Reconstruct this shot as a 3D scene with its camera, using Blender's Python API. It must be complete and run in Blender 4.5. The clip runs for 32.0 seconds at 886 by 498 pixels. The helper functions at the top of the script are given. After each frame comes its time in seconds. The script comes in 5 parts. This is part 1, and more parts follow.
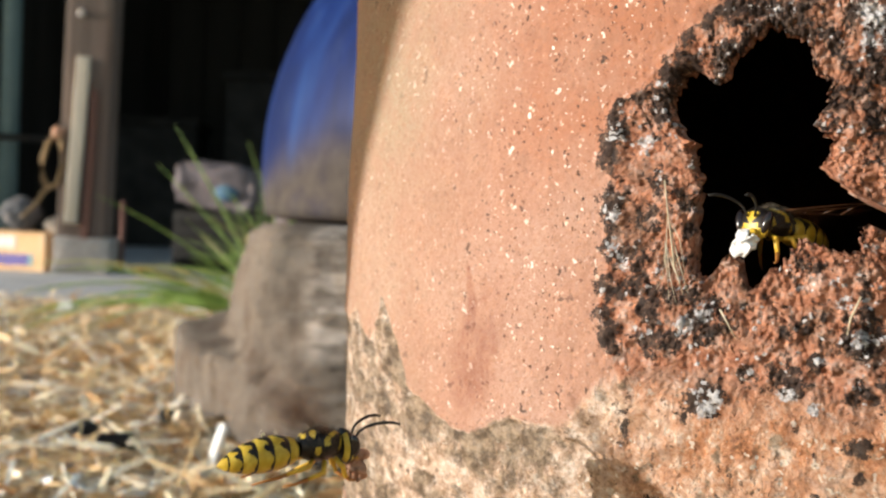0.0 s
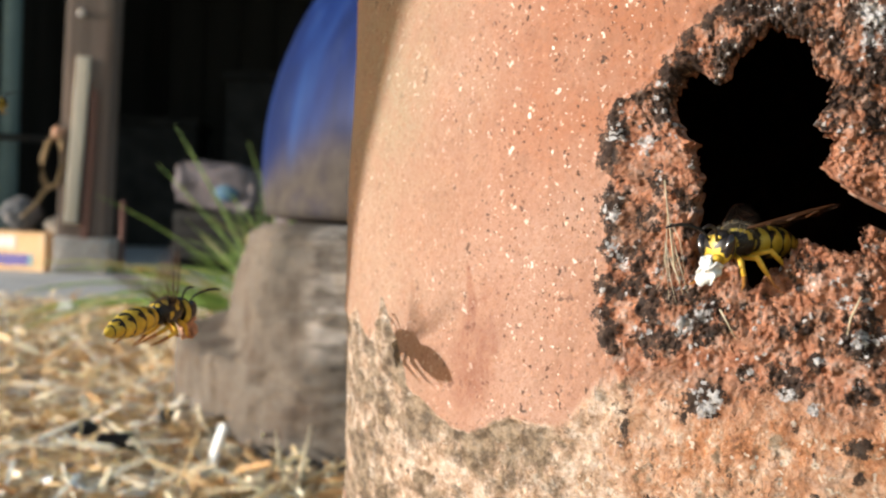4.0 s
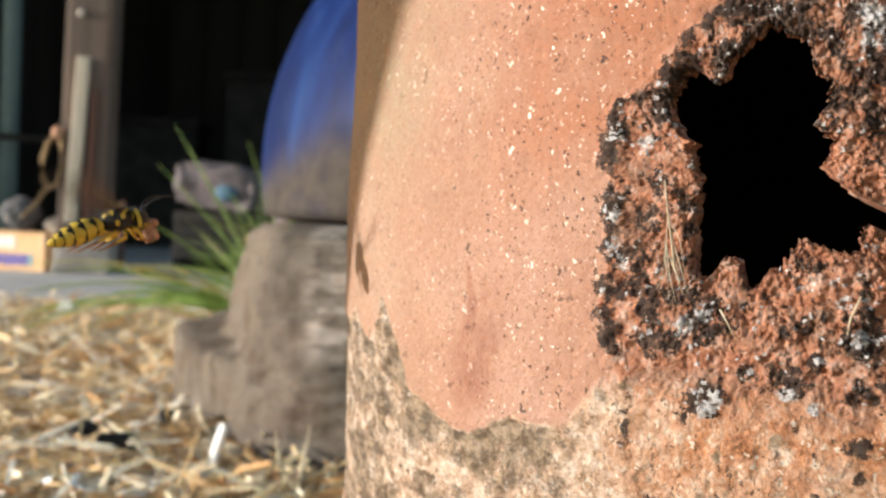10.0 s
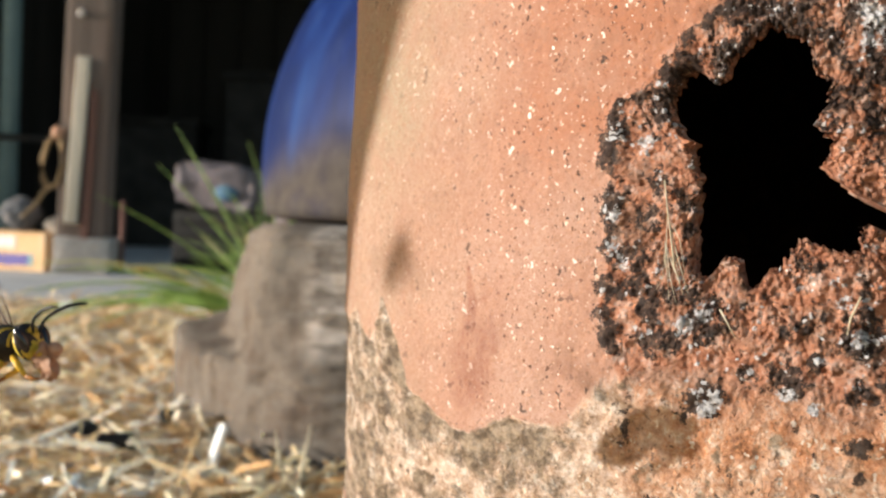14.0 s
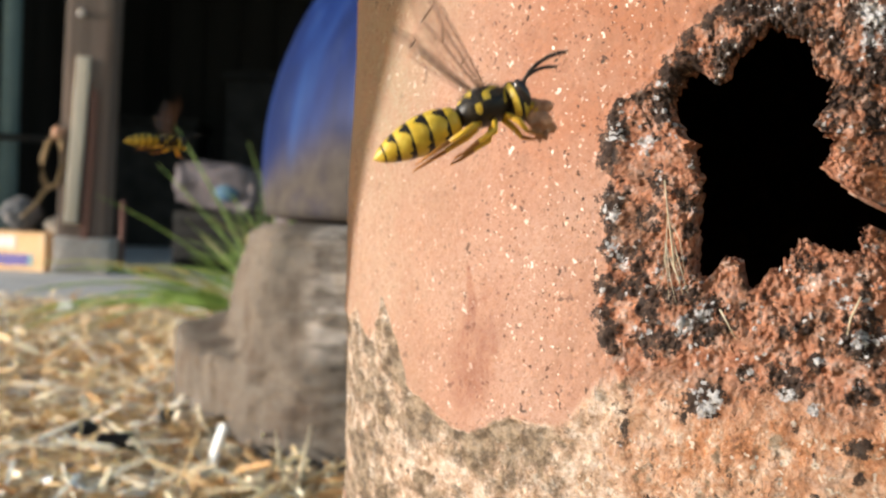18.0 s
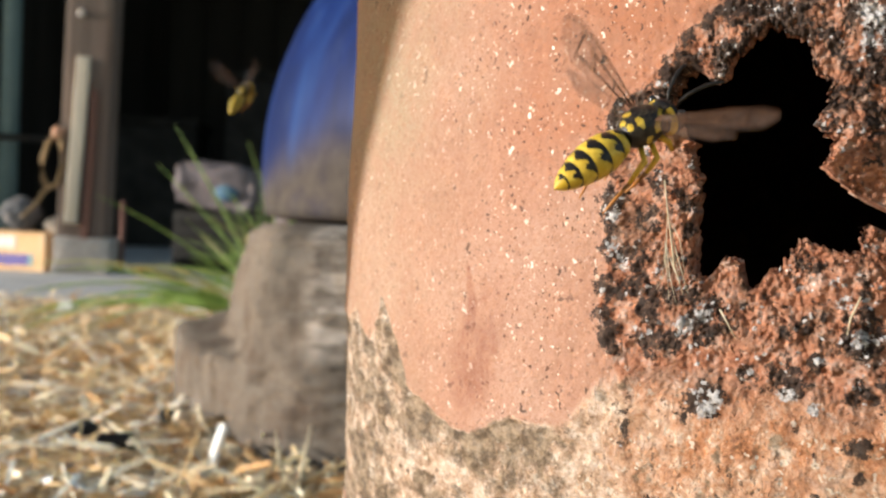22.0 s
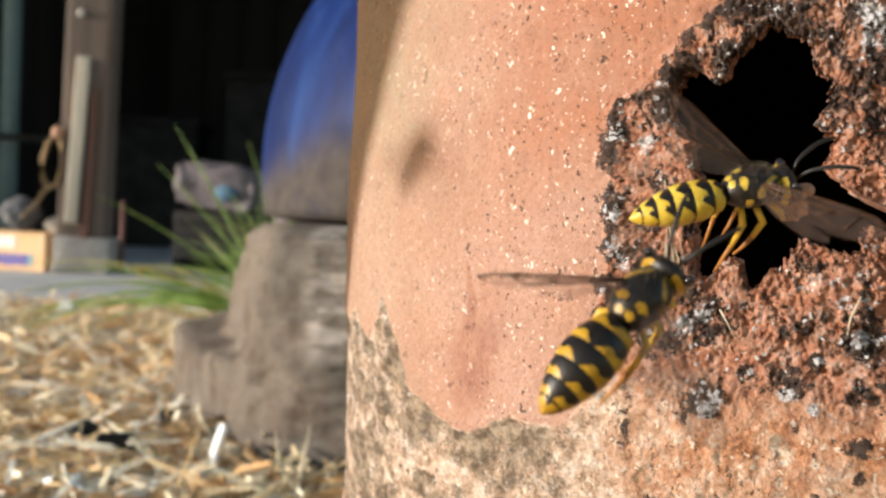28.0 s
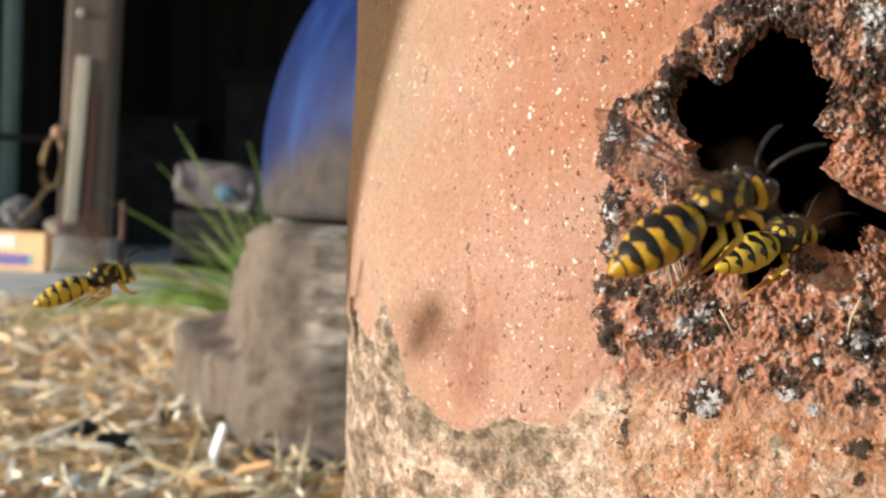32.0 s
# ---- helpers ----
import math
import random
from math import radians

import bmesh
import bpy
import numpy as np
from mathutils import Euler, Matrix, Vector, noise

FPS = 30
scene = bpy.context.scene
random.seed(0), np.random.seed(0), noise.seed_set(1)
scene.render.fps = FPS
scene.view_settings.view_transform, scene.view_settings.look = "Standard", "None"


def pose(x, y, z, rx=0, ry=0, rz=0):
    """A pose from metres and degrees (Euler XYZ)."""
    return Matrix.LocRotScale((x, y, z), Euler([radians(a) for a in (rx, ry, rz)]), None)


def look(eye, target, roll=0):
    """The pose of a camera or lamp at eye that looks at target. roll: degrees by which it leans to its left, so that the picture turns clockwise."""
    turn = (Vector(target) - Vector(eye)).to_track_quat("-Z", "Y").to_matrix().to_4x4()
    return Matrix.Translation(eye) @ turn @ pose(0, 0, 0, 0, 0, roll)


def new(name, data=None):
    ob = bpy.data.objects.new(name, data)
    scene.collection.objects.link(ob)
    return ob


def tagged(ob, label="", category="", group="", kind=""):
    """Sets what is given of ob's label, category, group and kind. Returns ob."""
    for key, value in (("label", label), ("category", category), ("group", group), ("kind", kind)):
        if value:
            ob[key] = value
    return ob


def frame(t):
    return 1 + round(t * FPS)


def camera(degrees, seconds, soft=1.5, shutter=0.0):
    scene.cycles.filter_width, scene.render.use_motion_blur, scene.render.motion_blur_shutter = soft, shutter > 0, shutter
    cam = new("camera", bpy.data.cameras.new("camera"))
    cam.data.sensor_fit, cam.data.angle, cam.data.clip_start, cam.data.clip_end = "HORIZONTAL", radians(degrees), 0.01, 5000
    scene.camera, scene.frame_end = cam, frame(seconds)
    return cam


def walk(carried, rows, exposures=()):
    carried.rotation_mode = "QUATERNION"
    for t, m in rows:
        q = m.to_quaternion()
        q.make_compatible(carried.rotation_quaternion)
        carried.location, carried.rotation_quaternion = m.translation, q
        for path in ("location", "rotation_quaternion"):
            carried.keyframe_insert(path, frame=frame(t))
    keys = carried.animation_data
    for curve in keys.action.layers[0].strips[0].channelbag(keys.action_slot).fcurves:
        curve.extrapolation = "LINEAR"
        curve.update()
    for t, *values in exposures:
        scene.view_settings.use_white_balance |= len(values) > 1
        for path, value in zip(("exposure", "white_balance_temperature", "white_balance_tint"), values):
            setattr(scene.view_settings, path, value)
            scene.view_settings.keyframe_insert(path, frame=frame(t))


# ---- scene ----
cam = camera(50, 32.0, soft=2.2, shutter=0.5)
EYE = (0.0, 0.0, 0.115)
cam_pose = look(EYE, (0.0, 1.0, 0.0906), roll=2.3)
walk(cam, [(0.0, cam_pose), (32.0, cam_pose)], exposures=[(0.0, 1.07), (32.0, 1.07)])
cam.data.dof.use_dof = True
cam.data.dof.focus_distance = 0.084
cam.data.dof.aperture_fstop = 52.0

# ---- world, sun ----
SUN_ELEVATION = radians(6.9)
SUN_FROM = Vector((-0.981, -0.194, 0.0)).normalized()
world = bpy.data.worlds.new("sky")
scene.world = world
world.use_nodes = True
wn = world.node_tree.nodes
sky = wn.new("ShaderNodeTexSky")
sky.sky_type = "NISHITA"
sky.sun_disc = False
sky.sun_elevation = SUN_ELEVATION
sky.sun_rotation = math.atan2(SUN_FROM.x, SUN_FROM.y)
world.node_tree.links.new(sky.outputs[0], wn["Background"].inputs[0])
wn["Background"].inputs[1].default_value = 0.15
sun = new("sun", bpy.data.lights.new("sun", "SUN"))
sun.data.energy = 3.6
sun.data.angle = radians(0.53)
sun.data.color = (1.0, 0.97, 0.92)
to_sun = SUN_FROM * math.cos(SUN_ELEVATION) + Vector((0, 0, math.sin(SUN_ELEVATION)))
sun.matrix_world = look(to_sun * 20, (0, 0, 0))


# ---- node helpers ----
class Nodes:
    def __init__(self, name, rough=0.7, spec=0.3):
        self.mat = bpy.data.materials.new(name)
        self.mat.use_nodes = True
        self.tree = self.mat.node_tree
        self.bsdf = self.tree.nodes["Principled BSDF"]
        self.bsdf.inputs["Roughness"].default_value = rough
        self.bsdf.inputs["Specular IOR Level"].default_value = spec
        self.coord = self.tree.nodes.new("ShaderNodeTexCoord").outputs["Object"]

    def put(self, socket, value):
        if isinstance(value, bpy.types.NodeSocket):
            self.tree.links.new(value, socket)
        elif isinstance(value, tuple) and len(value) == 3 and socket.type == "RGBA":
            socket.default_value = (*value, 1.0)
        else:
            socket.default_value = value

    def stretch(self, sx, sy, sz, vec=None):
        n = self.tree.nodes.new("ShaderNodeMapping")
        self.put(n.inputs["Vector"], vec or self.coord)
        n.inputs["Scale"].default_value = (sx, sy, sz)
        return n.outputs[0]

    def noise(self, scale, detail=4.0, rough=0.6, vec=None, distort=0.0):
        n = self.tree.nodes.new("ShaderNodeTexNoise")
        self.put(n.inputs["Vector"], vec or self.coord)
        n.inputs["Scale"].default_value = scale
        n.inputs["Detail"].default_value = detail
        n.inputs["Roughness"].default_value = rough
        n.inputs["Distortion"].default_value = distort
        return n.outputs["Fac"]

    def cells(self, scale, vec=None, feature="F1", out="Distance"):
        n = self.tree.nodes.new("ShaderNodeTexVoronoi")
        n.feature = feature
        self.put(n.inputs["Vector"], vec or self.coord)
        n.inputs["Scale"].default_value = scale
        return n.outputs[out]

    def attr(self, name):
        n = self.tree.nodes.new("ShaderNodeAttribute")
        n.attribute_name = name
        return n.outputs["Fac"]

    def random(self):
        return self.tree.nodes.new("ShaderNodeObjectInfo").outputs["Random"]

    def island(self):
        return self.tree.nodes.new("ShaderNodeNewGeometry").outputs["Random Per Island"]

    def band(self, fac, lo, hi, a=0.0, b=1.0):
        n = self.tree.nodes.new("ShaderNodeMapRange")
        n.interpolation_type = "SMOOTHSTEP"
        self.put(n.inputs["Value"], fac)
        for k, v in zip(("From Min", "From Max", "To Min", "To Max"), (lo, hi, a, b)):
            n.inputs[k].default_value = v
        return n.outputs[0]

    def math(self, op, a, b=0.0):
        n = self.tree.nodes.new("ShaderNodeMath")
        n.operation = op
        self.put(n.inputs[0], a)
        self.put(n.inputs[1], b)
        return n.outputs[0]

    def mix(self, fac, a, b):
        n = self.tree.nodes.new("ShaderNodeMix")
        n.data_type = "RGBA"
        self.put(n.inputs[0], fac)
        self.put(n.inputs[6], a)
        self.put(n.inputs[7], b)
        return n.outputs[2]

    def ramp(self, fac, *stops):
        n = self.tree.nodes.new("ShaderNodeValToRGB")
        self.put(n.inputs[0], fac)
        e = n.color_ramp.elements
        while len(e) < len(stops):
            e.new(0.5)
        for item, (at, col) in zip(e, stops):
            item.position = at
            item.color = (*col, 1.0)
        return n.outputs[0]

    def color(self, value):
        self.put(self.bsdf.inputs["Base Color"], value)
        return self

    def bump(self, height, depth, strength=1.0):
        n = self.tree.nodes.new("ShaderNodeBump")
        self.put(n.inputs["Height"], height)
        n.inputs["Distance"].default_value = depth
        n.inputs["Strength"].default_value = strength
        old = self.bsdf.inputs["Normal"]
        if old.is_linked:
            self.tree.links.new(old.links[0].from_socket, n.inputs["Normal"])
        self.tree.links.new(n.outputs[0], old)
        return self


# ---- vectorised noise for the surfaces ----
def hash2(ix, iy, seed):
    h = (ix.astype(np.int64) * 374761393 + iy.astype(np.int64) * 668265263 + seed * 1442695041) & 0xFFFFFFFF
    h = ((h ^ (h >> 13)) * 1274126177) & 0xFFFFFFFF
    return ((h ^ (h >> 16)) & 0xFFFFFF) / float(0xFFFFFF)


def value_noise(x, y, seed=0):
    ix, iy = np.floor(x), np.floor(y)
    fx, fy = x - ix, y - iy
    fx, fy = fx * fx * (3 - 2 * fx), fy * fy * (3 - 2 * fy)
    a, b = hash2(ix, iy, seed), hash2(ix + 1, iy, seed)
    c, d = hash2(ix, iy + 1, seed), hash2(ix + 1, iy + 1, seed)
    return (a + (b - a) * fx) * (1 - fy) + (c + (d - c) * fx) * fy


def fbm(x, y, size, octaves=4, seed=0, gain=0.55):
    """Fractal noise from about -1 to 1, its largest features size across."""
    total, amp, norm = 0.0, 1.0, 0.0
    for k in range(octaves):
        total = total + amp * (value_noise(x / size, y / size, seed + k * 17) * 2 - 1)
        norm += amp
        amp *= gain
        size *= 0.5
    return total / norm


def cell_noise(x, y, size, seed=0):
    """Distance to the nearest scattered point (in sizes) and that point's random number."""
    px, py = x / size, y / size
    ix, iy = np.floor(px), np.floor(py)
    best, pick = np.full(np.shape(px), 9.0), np.zeros(np.shape(px))
    for dx in (-1, 0, 1):
        for dy in (-1, 0, 1):
            cx, cy = ix + dx, iy + dy
            d = np.hypot(cx + hash2(cx, cy, seed) - px, cy + hash2(cx, cy, seed + 5) - py)
            near = d < best
            best = np.where(near, d, best)
            pick = np.where(near, hash2(cx, cy, seed + 11), pick)
    return best, pick


def smooth(x, lo, hi):
    t = np.clip((x - lo) / (hi - lo), 0, 1)
    return t * t * (3 - 2 * t)


# ---- mesh helpers ----
def mesh_object(name, verts, faces, material, parent=None, label="", masks=None, shade=True):
    me = bpy.data.meshes.new(name)
    me.from_pydata(verts, [], faces)
    me.update()
    if shade:
        me.polygons.foreach_set("use_smooth", [True] * len(me.polygons))
    for key, values in (masks or {}).items():
        layer = me.attributes.new(key, "FLOAT", "POINT")
        layer.data.foreach_set("value", np.asarray(values, dtype=np.float32))
    me.materials.append(material)
    ob = new(name, me)
    ob.parent = parent
    if label:
        ob["label"] = label
    return ob


def part(name, bm, material, parent, label="", shade=True):
    me = bpy.data.meshes.new(name)
    bm.to_mesh(me)
    bm.free()
    if shade:
        me.polygons.foreach_set("use_smooth", [True] * len(me.polygons))
    me.materials.append(material)
    ob = new(name, me)
    ob.parent = parent
    if label:
        ob["label"] = label
    return ob


def thing(name, m, label, category, group="", kind=""):
    ob = new(name)
    ob.empty_display_size = 0.01
    ob.matrix_basis = m
    return tagged(ob, label, category, group, kind)


def box_bm(sx, sy, sz, at=(0, 0, 0), bevel=0.0, turn=(0, 0, 0), cuts=0, rough=0.0, bm=None, segments=2):
    bm = bm or bmesh.new()
    made = bmesh.ops.create_cube(bm, size=1.0, matrix=pose(*at, *turn) @ Matrix.Diagonal((sx, sy, sz, 1)))
    verts = made["verts"]
    if bevel:
        edges = list({e for v in verts for e in v.link_edges})
        done = bmesh.ops.bevel(bm, geom=edges, offset=bevel, segments=segments, affect="EDGES", profile=0.7)
        verts = done["verts"]
    if cuts:
        bmesh.ops.subdivide_edges(bm, edges=bm.edges[:], cuts=cuts, use_grid_fill=True)
        if rough:
            size = max(sx, sy, sz)
            for v in bm.verts:
                v.co += noise.noise_vector(v.co / size * 9.0) * rough
    return bm


def tube(points, radii, sides=8, bm=None, flat=1.0):
    """A closed tube along points; flat squashes it across."""
    bm = bm or bmesh.new()
    pts = [Vector(p) for p in points]
    rings = []
    for i, p in enumerate(pts):
        along = (pts[min(i + 1, len(pts) - 1)] - pts[max(i - 1, 0)]).normalized()
        side = along.cross(Vector((0, 0, 1)))
        if side.length < 1e-4:
            side = along.cross(Vector((1, 0, 0)))
        side.normalize()
        up = side.cross(along)
        r = radii[i] if isinstance(radii, (list, tuple)) else radii
        rings.append([bm.verts.new(p + (side * math.cos(a) + up * math.sin(a) * flat) * r)
                      for a in (2 * math.pi * k / sides for k in range(sides))])
    for a, b in zip(rings, rings[1:]):
        for k in range(sides):
            bm.faces.new((a[k], a[(k + 1) % sides], b[(k + 1) % sides], b[k]))
    bm.faces.new(rings[0][::-1])
    bm.faces.new(rings[-1])
    return bm


def lathe(profile, sides=48, bm=None):
    """A body turned round z from (radius, height) pairs."""
    bm = bm or bmesh.new()
    rings = []
    for r, z in profile:
        if r < 1e-6:
            rings.append([bm.verts.new((0, 0, z))])
        else:
            rings.append([bm.verts.new((r * math.cos(a), r * math.sin(a), z)) for a in (2 * math.pi * k / sides for k in range(sides))])
    for a, b in zip(rings, rings[1:]):
        for k in range(sides):
            j = (k + 1) % sides
            if len(a) == 1 and len(b) > 1:
                bm.faces.new((a[0], b[j], b[k]))
            elif len(b) == 1 and len(a) > 1:
                bm.faces.new((a[k], a[j], b[0]))
            elif len(a) > 1:
                bm.faces.new((a[k], a[j], b[j], b[k]))
    return bm


def ball(rx, ry, rz, at=(0, 0, 0), bm=None, seg=20, rings=14, turn=(0, 0, 0)):
    bm = bm or bmesh.new()
    bmesh.ops.create_uvsphere(bm, u_segments=seg, v_segments=rings, radius=1.0, matrix=pose(*at, *turn) @ Matrix.Diagonal((rx, ry, rz, 1)))
    return bm


# ---- materials ----
def terracotta():
    m = Nodes("weathered_terracotta", rough=0.85, spec=0.2)
    longer = m.stretch(1.0, 0.45, 1.0)
    big, mid, fine = m.noise(70, 4), m.noise(420, 5, 0.65), m.noise(2600, 4, 0.7)
    skin = m.ramp(big, (0.3, (0.31, 0.167, 0.115)), (0.5, (0.353, 0.195, 0.138)), (0.7, (0.384, 0.242, 0.184)))
    skin = m.mix(m.band(mid, 0.42, 0.72, 0.0, 0.45), skin, (0.422, 0.254, 0.184))
    ochre = m.math("MULTIPLY", m.attr("ochre"), m.band(mid, 0.3, 0.6, 0.5, 1.0))
    skin = m.mix(ochre, skin, (0.285, 0.222, 0.150))
    skin = m.mix(m.band(m.noise(1700, 5, 0.75), 0.46, 0.66, 0.0, 0.55), skin, (0.26, 0.118, 0.069))
    skin = m.mix(m.band(fine, 0.5, 0.7, 0.0, 0.4), skin, (0.446, 0.31, 0.237))
    skin = m.mix(m.math("MULTIPLY", m.attr("warm"), m.band(m.noise(130, 5, 0.7), 0.3, 0.65, 0.35, 0.9)), skin, (0.329, 0.133, 0.0723))
    skin = m.mix(m.band(m.noise(330, 6, 0.78), 0.52, 0.68, 0.0, 0.38), skin, (0.223, 0.124, 0.0822))
    mottle = m.noise(5200, 3, 0.7)
    skin = m.mix(m.band(mottle, 0.48, 0.66, 0.0, 0.55), skin, (0.26, 0.118, 0.069))

    def grains(scale, least, spread, seedy):
        """Scattered grains of uneven size: 1 inside a grain."""
        vec = m.stretch(1.0, 0.62, 0.82)
        n = m.tree.nodes.new("ShaderNodeVectorMath")
        n.operation = "ADD"
        w = m.tree.nodes.new("ShaderNodeTexNoise")
        m.put(w.inputs["Vector"], vec)
        w.inputs["Scale"].default_value = scale * 1.6
        w.inputs["Detail"].default_value = 2.0
        k = m.tree.nodes.new("ShaderNodeVectorMath")
        k.operation = "SCALE"
        m.put(k.inputs[0], w.outputs["Color"])
        k.inputs["Scale"].default_value = 1.5 / scale
        m.put(n.inputs[0], vec)
        m.put(n.inputs[1], k.outputs[0])
        o = m.tree.nodes.new("ShaderNodeVectorMath")
        o.operation = "ADD"
        m.put(o.inputs[0], n.outputs[0])
        o.inputs[1].default_value = (seedy, seedy, seedy)
        d, c = m.cells(scale, o.outputs[0]), m.cells(scale, o.outputs[0], out="Color")
        r = m.math("MULTIPLY", m.math("SUBTRACT", c, least), spread)
        return m.band(m.math("SUBTRACT", d, r), -0.05, 0.05, 1.0, 0.0)

    many = m.math("MULTIPLY", m.band(m.noise(190, 4, 0.7), 0.34, 0.60, 0.3, 1.0), m.math("ADD", m.band(big, 0.35, 0.6, 0.4, 0.7), m.math("MULTIPLY", m.attr("gritty"), 0.75)))
    for scale, least, spread, seedy, shade_col, amount in ((800, 0.55, 0.66, 0.1, (0.78, 0.68, 0.594), 0.8), (1250, 0.45, 0.58, 0.2, (0.7, 0.58, 0.488), 0.75), (2100, 0.36, 0.55, 0.7, (0.58, 0.43, 0.329), 0.85),
                                                            (720, 0.46, 0.66, 0.3, (0.0558, 0.0372, 0.0296), 0.95), (1450, 0.35, 0.55, 0.4, (0.0868, 0.0496, 0.0361), 0.9), (2400, 0.34, 0.58, 0.8, (0.136, 0.0682, 0.0427), 0.85)):
        skin = m.mix(m.math("MULTIPLY", m.math("MULTIPLY", grains(scale, least, spread, seedy), amount), many), skin, shade_col)
    raw = m.ramp(m.noise(650, 7, 0.75), (0.30, (0.0848, 0.0318, 0.0161)), (0.41, (0.311, 0.12, 0.0644)), (0.52, (0.466, 0.222, 0.137)), (0.64, (0.594, 0.424, 0.347)))
    raw = m.mix(m.band(fine, 0.51, 0.69, 0.0, 0.52), raw, (0.0868, 0.0341, 0.0212))
    raw = m.mix(m.math("MULTIPLY", grains(1500, 0.5, 0.7, 0.5), 0.7), raw, (0.484, 0.372, 0.318))
    raw = m.mix(m.math("MULTIPLY", grains(1300, 0.5, 0.7, 0.6), 0.75), raw, (0.0434, 0.0279, 0.0247))
    raw = m.mix(m.band(m.noise(260, 4, 0.6), 0.5, 0.66, 0.0, 0.55), raw, (0.174, 0.105, 0.0707))
    cream = m.ramp(m.noise(560, 7, 0.75, longer), (0.32, (0.144, 0.0907, 0.0529)), (0.44, (0.403, 0.268, 0.182)), (0.53, (0.547, 0.406, 0.31)), (0.64, (0.647, 0.566, 0.484)))
    pinkish = m.ramp(m.noise(480, 7, 0.75), (0.36, (0.179, 0.0611, 0.0256)), (0.46, (0.432, 0.18, 0.0805)), (0.55, (0.536, 0.302, 0.187)), (0.64, (0.655, 0.518, 0.41)))
    cream = m.mix(m.math("MULTIPLY", m.attr("pink"), m.band(m.noise(200, 4), 0.3, 0.6, 0.4, 1.0)), cream, pinkish)
    cream = m.mix(m.band(m.noise(1500, 4, 0.7, longer), 0.56, 0.68, 0.0, 0.6), cream, (0.124, 0.0806, 0.046))
    cream = m.mix(m.math("MULTIPLY", grains(1300, 0.40, 0.8, 0.9), 0.8), cream, (0.619, 0.537, 0.439))
    cream = m.mix(m.math("MULTIPLY", grains(1700, 0.50, 0.8, 1.0), 0.75), cream, (0.0992, 0.062, 0.0427))
    col = m.mix(m.attr("flake"), skin, cream)
    col = m.mix(m.attr("spall"), col, raw)
    moss = m.ramp(m.noise(600, 6, 0.75, longer), (0.34, (0.032, 0.021, 0.013)), (0.47, (0.115, 0.082, 0.052)), (0.60, (0.30, 0.225, 0.155)))
    rub = m.math("ADD", m.attr("dirt"), m.math("ADD", m.band(m.noise(620, 6, 0.7, longer), 0.25, 0.75, -0.5, 0.5), m.band(m.noise(230, 4, 0.7, longer), 0.25, 0.75, -0.45, 0.45)))
    col = m.mix(m.math("MULTIPLY", m.band(rub, 0.10, 0.90, 0.0, 0.88), m.band(m.attr("dirt"), 0.0, 0.2)), col, moss)
    # a blade's cast shadow, painted as a darker red-brown patch
    col = m.mix(m.attr("cast_shade"), col, m.mix(m.band(mid, 0.4, 0.65), (0.186, 0.0682, 0.0427), (0.273, 0.124, 0.0789)))
    crusty = m.band(m.math("ADD", m.attr("crust"), m.band(m.noise(1000, 7, 0.8), 0.25, 0.75, -0.75, 0.75)), 0.46, 0.74, 0.0, 0.94)
    crust = m.ramp(m.noise(1500, 5, 0.7), (0.33, (0.008, 0.007, 0.0065)), (0.5, (0.028, 0.022, 0.019)), (0.60, (0.088, 0.054, 0.038)), (0.75, (0.19, 0.155, 0.13)))
    col = m.mix(crusty, col, crust)
    chalk = m.band(m.math("ADD", m.attr("pale"), m.band(m.noise(1500, 6, 0.78), 0.25, 0.75, -0.7, 0.7)), 0.62, 0.80, 0.0, 0.9)
    col = m.mix(chalk, col, m.ramp(fine, (0.35, (0.2, 0.185, 0.175)), (0.6, (0.66, 0.65, 0.657))))
    m.color(col)
    m.bump(m.noise(3200, 5, 0.75), 0.00014, 0.9)
    rough = m.math("ADD", m.attr("spall"), m.attr("flake"))
    m.bump(m.math("MULTIPLY", m.noise(900, 5, 0.7), m.math("ADD", 0.3, rough)), 0.0007, 1.0)
    return m.mat


